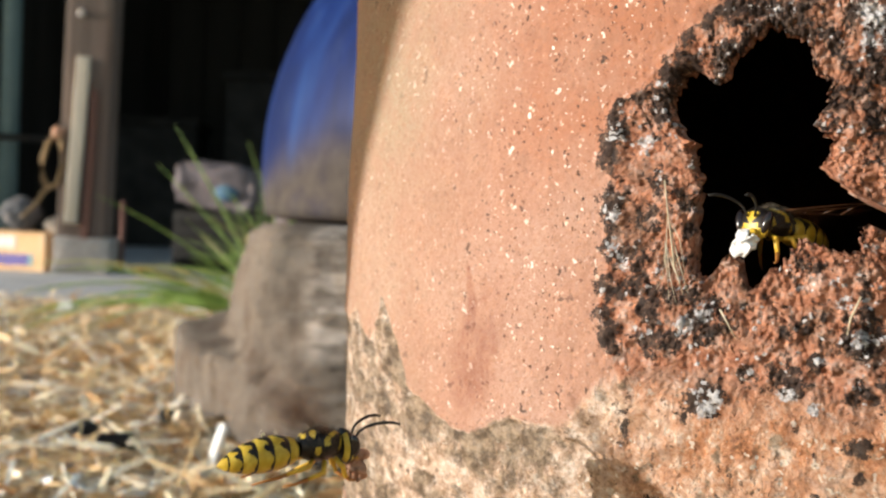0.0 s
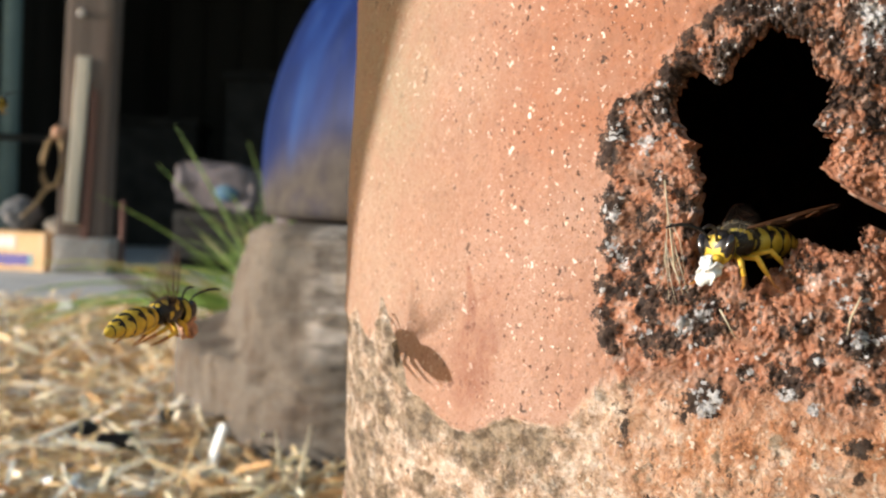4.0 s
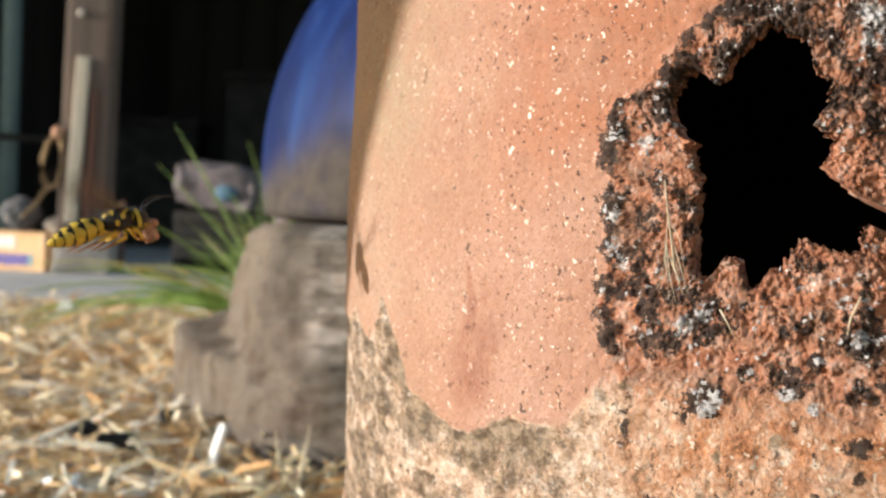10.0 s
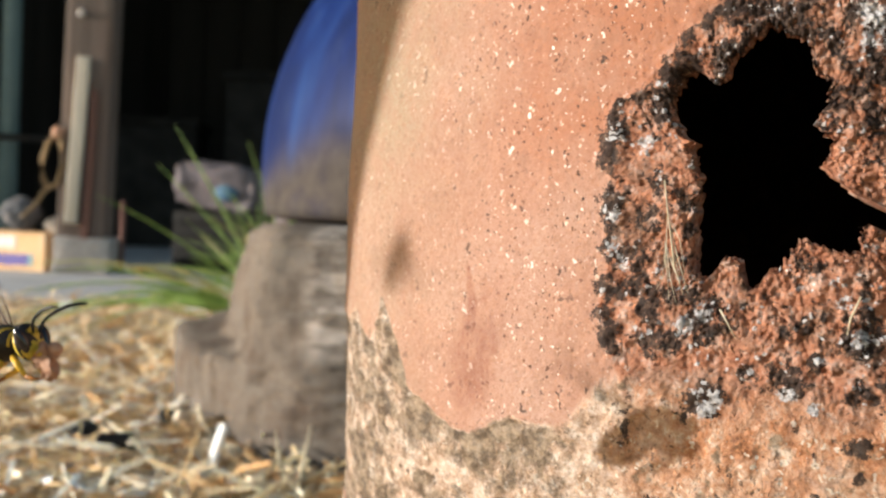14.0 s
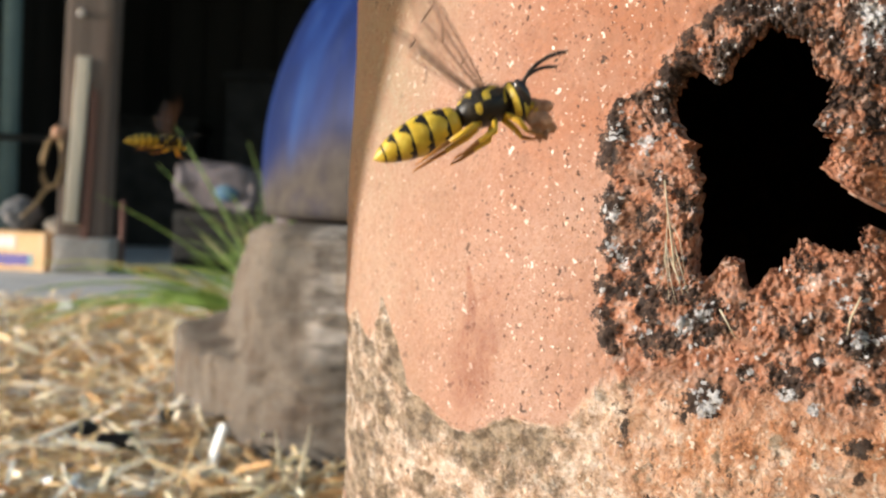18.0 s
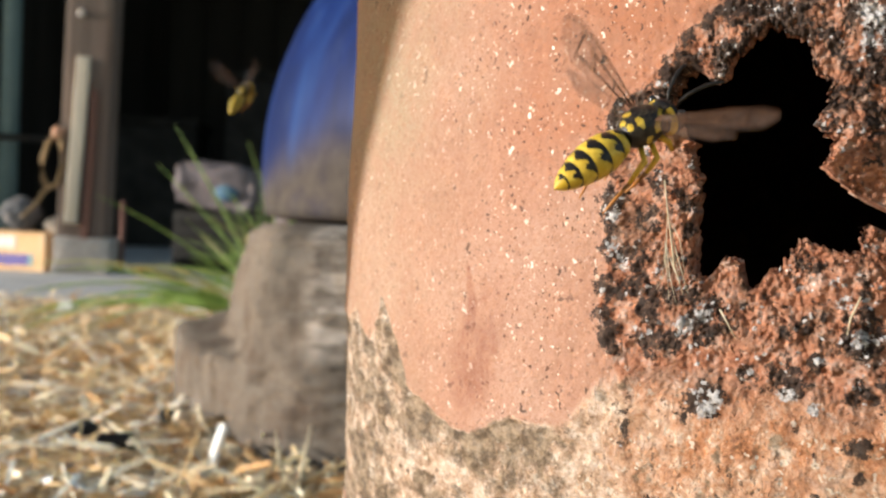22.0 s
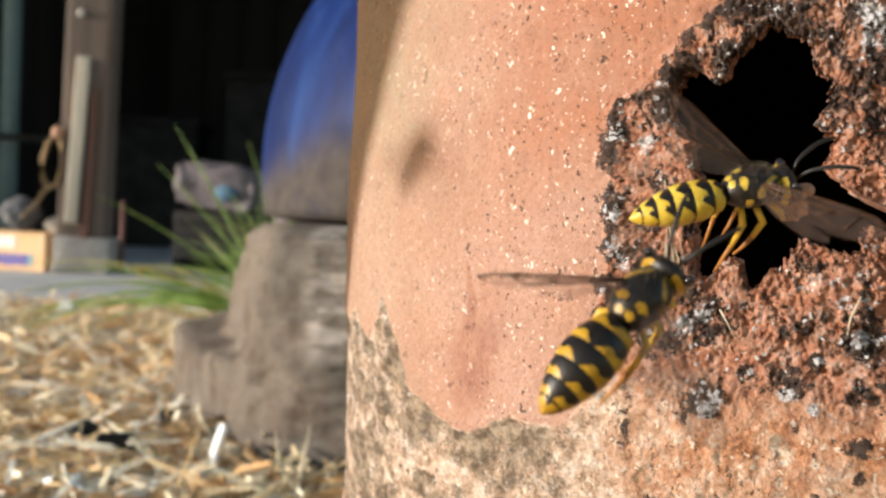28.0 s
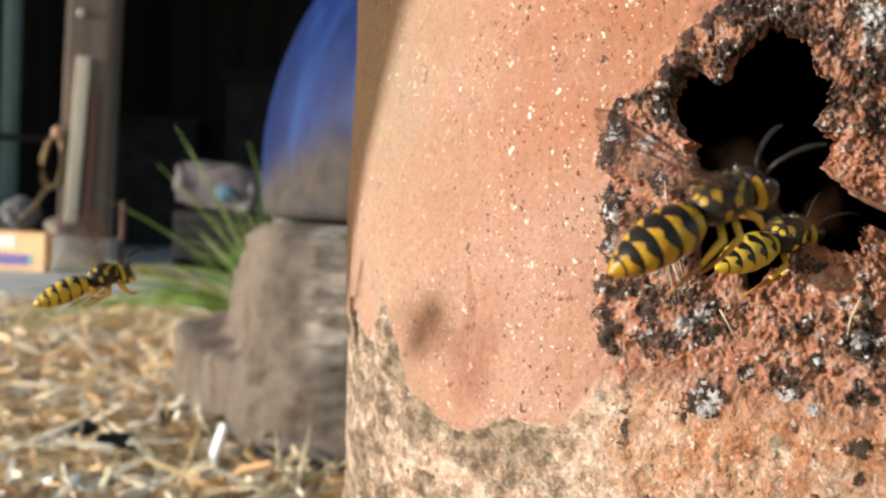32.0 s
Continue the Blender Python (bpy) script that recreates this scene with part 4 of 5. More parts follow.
# ---- grass, straw and chips ----
def grass_tuft():
    tuft = thing("grass_tuft", pose(-0.18, 0.955, 0.0), "green grass tuft with a few yellowing blades", "grass")
    rng = random.Random(4)
    base = Vector((-0.18, 0.955, 0.0))

    def blade(tip, width, mat, droop=0.3, start=None):
        s = start or Vector((rng.uniform(-0.025, 0.025), rng.uniform(-0.03, 0.03), 0.0))
        e = Vector(tip) - base
        mid = s.lerp(e, 0.45) + Vector((0, 0, droop * (e - s).length))
        bm = bmesh.new()
        prev = None
        across = (e - s).cross(Vector((0, 1, 0.3)))
        across.normalize()
        for k in range(9):
            f = k / 8
            p = s * (1 - f) ** 2 + mid * 2 * f * (1 - f) + e * f * f
            w = width * (1 - f) ** 0.6 * 0.5 + 0.0002
            fold = Vector((0, -0.35 * w, 0))
            row = [bm.verts.new(p - across * w), bm.verts.new(p + fold), bm.verts.new(p + across * w)]
            if prev:
                bm.faces.new((prev[0], prev[1], row[1], row[0]))
                bm.faces.new((prev[1], prev[2], row[2], row[1]))
            prev = row
        part("blade", bm, mat, tuft)

    for tip, w, d in (((-0.273, 0.952, 0.205), 0.0075, 0.12), ((-0.33, 0.90, 0.131), 0.005, 0.2), ((-0.369, 0.80, 0.008), 0.006, 0.35), ((-0.199, 0.952, 0.192), 0.006, 0.05),
                      ((-0.150, 0.90, 0.190), 0.006, 0.05), ((-0.285, 0.94, 0.165), 0.006, 0.14), ((-0.311, 0.899, 0.049), 0.006, 0.3), ((-0.36, 0.86, 0.02), 0.005, 0.3)):
        blade(tip, w * 0.62, GRASS, d * 0.7, Vector((rng.uniform(0.015, 0.045), rng.uniform(-0.02, 0.03), 0.0)))
    for k in range(105):
        lean = rng.uniform(0.1, 1.3)
        reach = rng.uniform(0.05, 0.16)
        tip = (base.x + 0.045 - reach * math.sin(lean), base.y + rng.uniform(-0.10, 0.04), max(0.008, reach * math.cos(lean) * rng.uniform(0.6, 1.0) + 0.02))
        blade(tip, rng.uniform(0.0018, 0.0038), GRASS if rng.random() < 0.78 else GRASS_DRY, rng.uniform(0.08, 0.3), Vector((rng.uniform(0.0, 0.055), rng.uniform(-0.03, 0.03), 0.0)))
    for k in range(16):
        tip = (base.x - rng.uniform(0.10, 0.24), base.y - rng.uniform(0.02, 0.16), rng.uniform(0.012, 0.065))
        blade(tip, rng.uniform(0.0025, 0.0045), GRASS if rng.random() < 0.7 else GRASS_DRY, rng.uniform(0.15, 0.35))


def straw_litter():
    """Straw, husks and shavings over the bare earth, beyond counting."""
    rng = np.random.default_rng(7)
    verts, faces = [], []
    count = 30000
    for k in range(count + 1500):
        shaving = k >= count
        y = 0.30 + 1.0 * rng.random() ** 1.6
        x = -0.50 * y - 0.06 + rng.random() * (0.42 * y + 0.10)
        if y > 0.4 and x > -0.10 - 0.25 * (y - 0.4) and y < 0.6:
            x -= 0.06
        edge = 1.13 + 0.45 * (x + 0.5)
        if y > edge + 0.05 * rng.standard_normal():
            continue
        length = (0.005 + 0.046 * rng.random() ** 2.4)
        width = 0.0004 + 0.0012 * rng.random() ** 2.2
        if shaving:
            length, width = 0.012 + 0.040 * rng.random() ** 1.6, 0.0009 + 0.0014 * rng.random()
        turn = rng.random() * 6.283
        tilt = 0.19 * rng.standard_normal()
        bend = (0.14 if shaving else 0.05) * rng.standard_normal() * length
        lift = 0.001 + (0.007 if shaving else 0.004) * rng.random()
        d = np.array([math.cos(turn) * math.cos(tilt), math.sin(turn) * math.cos(tilt), math.sin(tilt)])
        side = np.array([-math.sin(turn), math.cos(turn), 0.0])
        roll = rng.uniform(-1.5, 1.5)
        upv = np.cross(d, side)
        s2, u2 = side * math.cos(roll) + upv * math.sin(roll), -side * math.sin(roll) + upv * math.cos(roll)
        base = len(verts)
        center = np.array([x, y, lift + abs(math.sin(tilt)) * length * 0.5])
        for i in range(5):
            f = i / 4 - 0.5
            p = center + d * f * length + side * bend * (1 - 4 * f * f) + np.array([0, 0, 0.12 * bend * (1 - 4 * f * f)])
            w = width * (1.0 - 0.5 * abs(f))
            thick = 0.16 if shaving else 0.42
            for a, b in ((1, 0), (0, thick), (-1, 0), (0, -thick)):
                verts.append((p + s2 * w * a + u2 * w * b).tolist())
        for i in range(4):
            for q in range(4):
                r = (q + 1) % 4
                faces.append((base + i * 4 + q, base + i * 4 + r, base + i * 4 + 4 + r, base + i * 4 + 4 + q))
        faces.append((base + 3, base + 2, base + 1, base))
        faces.append((base + 16, base + 17, base + 18, base + 19))
    ob = mesh_object("straw", verts, faces, STRAW, shade=False)
    tagged(ob, "loose dry straw and wood shavings over bare earth", "straw", kind="stuff")


def chips():
    for name, at, size, turn, mat, label in (
            ("wood_chip", (-0.0918, 0.396, 0.0165), (0.0044, 0.0028, 0.0240), (-12, 12, -48), WHITE_PULP, "bleached white splinter of wood stuck upright in straw"),
            ("pebble", (-0.362, 0.925, 0.022), (0.018, 0.012, 0.010), (0, 0, 0), WHITE_PULP, "small white pebble on straw"),
            ("charred_chip", (-0.138, 0.410, 0.016), (0.017, 0.008, 0.004), (14, 5, 20), DARK_CHIP, "charred black wood chip on straw"),
            ("charred_chip", (-0.161, 0.431, 0.016), (0.012, 0.009, 0.0035), (12, -8, 60), DARK_CHIP, "charred black wood chip on straw"),
            ("charred_chip", (-0.131, 0.465, 0.016), (0.009, 0.008, 0.005), (10, 18, 30), DARK_CHIP, "charred black wood chip on straw"),
            ("wood_chip", (-0.068, 0.362, 0.014), (0.006, 0.005, 0.004), (0, 10, 40), WHITE_CHIP, "pale wood chip on straw"),
            ("wood_chip", (-0.124, 0.461, 0.017), (0.006, 0.005, 0.006), (0, 30, 40), WHITE_CHIP, "pale wood chip on straw"),
            ("wood_chip", (-0.168, 0.394, 0.017), (0.026, 0.0020, 0.0014), (25, 2, 2), WHITE_CHIP, "pale wood chip on straw"),
            ("wood_chip", (-0.120, 0.407, 0.017), (0.024, 0.0018, 0.0014), (25, -3, 8), WHITE_CHIP, "pale wood chip on straw"),
            ("wood_chip", (-0.109, 0.345, 0.017), (0.020, 0.0018, 0.0014), (20, 4, -28), WHITE_CHIP, "pale wood chip on straw"),
            ("wood_chip", (-0.194, 0.520, 0.017), (0.028, 0.0026, 0.0014), (30, 2, 12), WHITE_CHIP, "pale wood chip on straw"),
            ("wood_chip", (-0.226, 0.530, 0.017), (0.024, 0.003, 0.0014), (30, -2, -6), WHITE_CHIP, "pale wood chip on straw")):
        bm = box_bm(*(1.0 * v for v in size), (0, 0, 0), min(size) * 0.3, cuts=1, rough=min(size) * 0.3)
        ob = part(name, bm, mat, None)
        ob.matrix_basis = pose(*at, *turn)
        tagged(ob, label, "pebble" if name == "pebble" else "wood chip")


def dry_stems():
    """A withered weed in front of the stone."""
    weed = thing("dry_weed", pose(0, 0, 0), "withered straw-coloured weed standing before a stone", "dry plant")
    for x, y, lean, tall in ((-0.0535, 0.372, 0.004, 0.034), (-0.0500, 0.374, -0.003, 0.026), (-0.0585, 0.378, -0.006, 0.030), (-0.0720, 0.384, 0.010, 0.022)):
        part("stem", tube([(x, y, 0.0), (x + lean * 0.4, y, tall * 0.5), (x + lean, y + 0.002, tall)], [0.0011, 0.0009, 0.0004], 6), STALK, weed)


def grey_jar():
    jar = thing("stoneware_jar", pose(-0.160, 1.10, 0.0), "plain dull grey stoneware jar behind a blue pot", "jar")
    part("body", lathe([(0.0, 0.0), (0.030, 0.0), (0.036, 0.02), (0.040, 0.08), (0.038, 0.14), (0.030, 0.18), (0.022, 0.19)], 40), BAG, jar)
    part("neck", lathe([(0.022, 0.19), (0.022, 0.208), (0.027, 0.214), (0.027, 0.221), (0.022, 0.222), (0.018, 0.215), (0.0, 0.21)], 40), BAG, jar)


ground()
slab()
shed()
timber_post()
cardboard_box()
shed_clutter()
stone_block()
blue_pot()
grey_jar()
shade_plank()
grass_tuft()
straw_litter()
chips()
dry_stems()
terracotta_pot()
dry_stalks()


# ---- the wasps ----
def marked(name, verts, faces, mark, parent, label, shell):
    return mesh_object(name, verts, faces, shell, parent, label, masks={"mark": mark})


def ring_body(stations, sides=40):
    """Verts and faces of a closed body along x from (x, half width, half height, z of its middle)."""
    verts, faces = [], []
    for x, w, h, zc in stations:
        for k in range(sides):
            a = 2 * math.pi * k / sides
            verts.append((x, w * math.sin(a), zc + h * math.cos(a)))
    for j in range(len(stations) - 1):
        for k in range(sides):
            q = (k + 1) % sides
            faces.append((j * sides + k, (j + 1) * sides + k, (j + 1) * sides + q, j * sides + q))
    faces.append(list(range(sides)))
    faces.append(list(range((len(stations) - 1) * sides, len(stations) * sides))[::-1])
    return verts, faces


MM = 0.001 * 12.5 / 14.5  # the wasps are 12.5 mm long


def fur(body):
    """Short pale hairs on the thorax and the back of the head."""
    rng = random.Random(12)
    bm = bmesh.new()
    for k in range(700):
        a, x = rng.uniform(-1.9, 1.9), rng.uniform(1.2, 6.0)
        f = (x - 0.95) / 4.45
        r = 1.72 * math.sin(math.pi * (0.10 + 0.80 * min(f, 0.95))) ** 0.55 * (1.0 if x < 5.2 else 0.95)
        n = Vector((rng.uniform(-0.4, 0.4), math.sin(a), math.cos(a)))
        p = Vector((x, 1.08 * r * math.sin(a) * 0.97, 0.38 + r * math.cos(a) * 0.97))
        q = p + n * rng.uniform(0.3, 0.65)
        s = n.cross(Vector((1, 0.3, 0.2))).normalized() * 0.022
        bm.faces.new([bm.verts.new(v * MM) for v in (p - s, p + s, q)])
    part("fur", bm, HAIR, body, "short pale hairs")["kind"] = "stuff"


def wasp(name_label, legs="flying", load=None, dark=0.0, shell=CHITIN, girth=1.86):
    """A common wasp, head towards +x, its middle at the origin. Returns the thing, its two wings and its legs with their roots."""
    body = thing("wasp", pose(0, 0, 0), name_label, "wasp", "wasps")
    sides, limbs = 44, []
    # abdomen: six plates, each lapped by the one before it
    cuts = [1.05, -0.45, -2.15, -3.75, -5.1, -6.25, -7.25]
    for s in range(6):
        x0, x1 = cuts[s] + (0.12 if s else 0.0), cuts[s + 1]
        st = []
        for j in range(10):
            f = j / 9
            x = x0 + (x1 - x0) * f
            g = (1.05 - x) / 8.3
            r = girth * (math.sin(math.pi * min(1, g * 0.90 + 0.10)) ** 0.55) * (1 - 0.28 * g ** 2)
            if s == 0:
                r *= 0.58 + 0.42 * float(smooth(np.array(f), 0.0, 0.4))
            if s == 5:
                r *= math.sqrt(max(0.012, 1 - f ** 2.2))
            r *= 1.0 + 0.035 * math.sin(math.pi * f) - 0.02 * (f > 0.95)
            st.append((x * MM, r * MM, r * 0.94 * MM, (0.10 - 0.55 * g * g - 0.12 * g) * MM))
        verts, faces = ring_body(st, sides)
        mark = []
        for j in range(10):
            f = j / 9
            for k in range(sides):
                a = math.pi - abs(math.pi - 2 * math.pi * k / sides)
                d = a / math.pi
                front = 0.12 + dark * 0.20 + (0.34 + 0.10 * dark) * math.exp(-((d / 0.36) ** 2)) + 0.26 * math.exp(-((d / 0.075) ** 2)) + 0.10 * math.cos(d * 19.0) * (d > 0.1)
                if d > 0.74:
                    front = 0.42 + 0.12 * math.cos(d * 26.0)
                if s == 0:
                    front = 0.42 + 0.38 * math.exp(-((d / 0.10) ** 2)) - 0.16 * (d > 0.3)
                if s == 5:
                    front = 0.16 + 0.3 * math.exp(-((d / 0.09) ** 2))
                spot = math.hypot((f - 0.44) * 1.0, (d - 0.27) * 2.4) < 0.12 and 0 < s < 5
                lap = 0.5 + (f - front) * 2.2
                mark.append(0.0 if spot else min(1.0, max(0.0, lap)))
        marked("abdomen_plate", verts, faces, mark, body, "yellow abdomen plate with a black scalloped band", shell)
    # thorax
    st = []
    for j in range(41):
        f = j / 40
        x = 0.95 + 4.45 * f
        r = 1.72 * math.sin(math.pi * (0.10 + 0.80 * f)) ** 0.55
        st.append((x * MM, r * 1.08 * MM, r * MM, (0.32 + 0.10 * math.sin(math.pi * f)) * MM))
    verts, faces = ring_body(st, sides)
    mark = []
    for j in range(41):
        f = j / 40
        x = 0.95 + 4.45 * f
        for k in range(sides):
            a = math.pi - abs(math.pi - 2 * math.pi * k / sides)
            d = a / math.pi
            spots = (math.hypot((x - 1.30) * 3.4, (d - 0.12) * 9.5) < 0.85, math.hypot((x - 2.12) * 2.9, (d - 0.17) * 8.0) < 0.85,
                     abs((x - 4.95) + 7.0 * (d - 0.13)) < 0.34 and 0.10 < d < 0.36, abs((x - 5.1) + 1.2 * (d - 0.3)) < 0.12 and 0.2 < d < 0.6,
                     math.hypot((x - 3.35) * 2.2, (d - 0.40) * 9) < 0.8, math.hypot((x - 2.4) * 2.4, (d - 0.56) * 8) < 0.75)
            v = 1.0 if any(spots) else 0.0
            mark.append(v)
    marked("thorax", verts, faces, mark, body, "black hairy thorax with yellow shoulder stripes", shell)
    part("waist", tube([(1.2 * MM, 0, 0.15 * MM), (0.7 * MM, 0, 0.12 * MM)], 0.42 * MM, 12), BLACK_SHELL, body)
    # head
    st = []
    for j in range(25):
        f = j / 24
        x = 5.05 + 1.85 * f
        r = math.sqrt(max(0.02, 1 - (2 * f - 0.95) ** 2 / 1.12))
        st.append((x * MM, 1.84 * r * MM, 1.78 * r * MM, (0.0 - 0.25 * f) * MM))
    verts, faces = ring_body(st, sides)
    mark = []
    for j in range(25):
        f = j / 24
        for k in range(sides):
            a = math.pi - abs(math.pi - 2 * math.pi * k / sides)
            d = a / math.pi
            mark.append(1.0 if (0.14 < f < 0.40 and 0.16 < d < 0.85) or (f > 0.56 and d > 0.60) or (f > 0.80 and d < 0.22) or (f > 0.93 and d > 0.45) else 0.0)
    marked("head", verts, faces, mark, body, "black head with a yellow face", shell)
    for side in (-1, 1):
        part("eye", ball(0.62 * MM, 0.48 * MM, 1.24 * MM, (6.32 * MM, side * 1.52 * MM, 0.10 * MM), seg=18, rings=12, turn=(side * -14, 0, side * 28)), EYE_SHELL, body, "glossy black kidney-shaped eye")
        part("mandible", tube([(6.75 * MM, side * 0.55 * MM, -0.95 * MM), (7.05 * MM, side * 0.5 * MM, -1.35 * MM), (7.1 * MM, side * 0.15 * MM, -1.7 * MM)], [0.46 * MM, 0.40 * MM, 0.16 * MM], 10), LEG_YELLOW, body, "yellow mandible")
        pts = [(6.85, 0.42, 0.55), (7.25, 0.75, 1.35), (7.75, 1.0, 1.75), (8.6, 1.35, 2.05), (9.5, 1.7, 2.2), (10.4, 2.0, 2.15), (11.1, 2.2, 1.95)]
        part("antenna", tube([(x * MM, side * y * MM, z * MM) for x, y, z in pts], [v * MM for v in (0.13, 0.14, 0.15, 0.17, 0.18, 0.17, 0.11)], 8), ANTENNA, body, "jointed black antenna")
        if legs == "flying":
            sets = (((4.5, 0.8, -1.0), (5.2, 1.3, -1.9), (5.6, 1.2, -3.0), (6.3, 0.9, -3.5), (6.9, 0.8, -3.6)),
                    ((3.4, 0.9, -1.2), (2.9, 1.8, -2.1), (1.3, 1.8, -2.5), (-0.1, 1.5, -2.9), (-1.1, 1.3, -3.0)),
                    ((2.1, 0.9, -1.0), (1.3, 2.0, -1.2), (-1.0, 2.0, -1.7), (-2.8, 1.7, -2.1), (-4.3, 1.5, -2.4)))
        else:
            sets = (((4.5, 0.8, -1.0), (5.2, 2.0, -1.4), (5.5, 2.6, -2.9), (5.9, 2.9, -3.7), (6.5, 3.1, -4.0)),
                    ((3.4, 0.9, -1.2), (3.4, 2.6, -1.2), (3.0, 3.6, -2.9), (2.7, 4.1, -3.8), (2.3, 4.4, -4.1)),
                    ((2.1, 0.9, -1.0), (1.2, 2.6, -0.6), (-0.4, 3.6, -2.4), (-1.4, 4.0, -3.6), (-2.2, 4.3, -4.0)))
        for pts in sets:
            p = [Vector((x, side * y, z)) * MM for x, y, z in pts]
            leg = part("leg", tube(p[:3], [0.26 * MM, 0.31 * MM, 0.20 * MM], 10), LEG_YELLOW, body, "yellow leg with an amber foot")
            part("foot", tube(p[2:], [0.22 * MM, 0.14 * MM, 0.08 * MM], 8), LEG_AMBER, leg)
            limbs.append((leg, p[0]))
    if load:
        big = 0.88 if load is WHITE_PULP else 1.0
        lump = ball(0.95 * big * MM, 1.0 * big * MM, 1.15 * big * MM, seg=36, rings=24)
        for v in lump.verts:
            if load is not WHITE_PULP:
                v.co.x, v.co.z = v.co.x * 0.7, v.co.z * 1.35
            v.co += noise.noise_vector(v.co * 1300) * 0.75 * MM + noise.noise_vector(v.co * 3000) * 0.45 * MM
        bmesh.ops.translate(lump, vec=((7.5 if load is WHITE_PULP else 7.2) * MM, 0, -2.3 * MM), verts=lump.verts)
        if load is not WHITE_PULP:
            ball(0.75 * MM, 0.6 * MM, 0.55 * MM, (8.2 * MM, 0.15 * MM, -1.3 * MM), lump, 16, 10, (10, 25, 20))
        part("food_lump", lump, load, body, "lump carried in the jaws")
    fur(body)
    wings = []
    for side in (-1, 1):
        bm = bmesh.new()
        outline = [(0.0, 0.35), (1.5, 0.55), (4.0, 0.75), (7.0, 0.95), (9.2, 0.80), (10.4, 0.1)]
        rear = [(0.0, -0.30), (1.5, -0.80), (4.0, -1.75), (7.0, -2.35), (9.2, -1.75), (10.4, -0.5)]
        grid = []
        for (s0, c0), (s1, c1) in zip(outline, rear):
            grid.append([bm.verts.new((c0 + (c1 - c0) * q / 4) * MM * Vector((1, 0, 0)) + s0 * side * MM * Vector((0, 1, 0)) + Vector((0, 0, 0.10 * MM * math.sin(q * 2.2 + s0)))) for q in range(5)])
        for a, b in zip(grid, grid[1:]):
            for q in range(4):
                bm.faces.new((a[q], a[q + 1], b[q + 1], b[q]))
        wing = part("wing", bm, WING, body, "smoky amber translucent wing")
        vein = bmesh.new()
        for line in (outline, [(0.2, 0.1), (3.0, 0.05), (6.2, 0.05), (8.6, 0.6)], [(0.2, -0.1), (2.5, -0.6), (5.0, -0.9), (7.4, -1.5)], [(5.0, -0.9), (6.2, 0.05)], [(7.4, -1.5), (8.0, 0.3)], [(3.0, 0.05), (2.6, -0.62)]):
            tube([(c * MM, side * s * MM, 0.02 * MM) for s, c in line], 0.075 * MM, 5, vein)
        part("vein", vein, WING_VEIN, wing, "dark wing veins")
        hind = bmesh.new()
        row = [hind.verts.new((c * MM, side * s * MM, -0.12 * MM)) for s, c in ((0.0, -0.4), (2.5, -1.0), (5.0, -1.9), (6.8, -2.6), (7.0, -3.1), (5.0, -3.5), (2.5, -2.6), (0.4, -1.3))]
        hind.faces.new(row)
        part("hind_wing", hind, WING, wing)
        wings.append(wing)
    return body, wings, limbs


# seconds; millimetres; degrees
FLIGHT_F = [
    (0, -320, 70, 300, 0, -24, -15), (10, -320, 70, 300, 0, -24, -15), (11.5, -399.5, 23.7, 182, 0, -24, -15),
    (12, -396.2, 19.4, 180.1, 0, -24, -15), (12.3, -396.7, 20.2, 173.8, 0, -24, -15), (12.6, -397.6, 21.2, 167.5, 0, -24, -15),
    (13, -399.2, 23.3, 163.6, 0, -24, -15), (13.5, -400.3, 24.9, 161.8, 0, -24, -15), (14, -404.3, 31.4, 159.3, 0, -24, -15),
    (14.5, -408.4, 40.5, 161, 0, -24, -15), (16.5, -320, 160, 170, 0, -15, -15), (23.5, -325, 165, 140, 0, -15, -15),
    (25, -407.3, 37.6, 158.9, 0, -24, -15), (25.5, -404.4, 31.5, 162.2, 0, -24, -15), (27.5, -402.9, 28.8, 173.4, 0, -24, -15),
    (28, -402.6, 28.4, 171.1, 0, -24, -15), (28.5, -403.2, 29.4, 167.9, 0, -24, -15), (29, -402.5, 28.2, 163.9, 0, -24, -15),
    (29.5, -400.6, 25.2, 161.7, 0, -24, -15), (30, -398.1, 21.8, 161, 0, -24, -15), (30.5, -396.5, 19.9, 158.5, 0, -24, -15),
    (31, -396.7, 20.1, 158.1, 0, -24, -15), (31.5, -396.3, 19.6, 158.5, 0, -24, -15), (32, -401, 25.8, 152.8, 0, -24, -15),
]
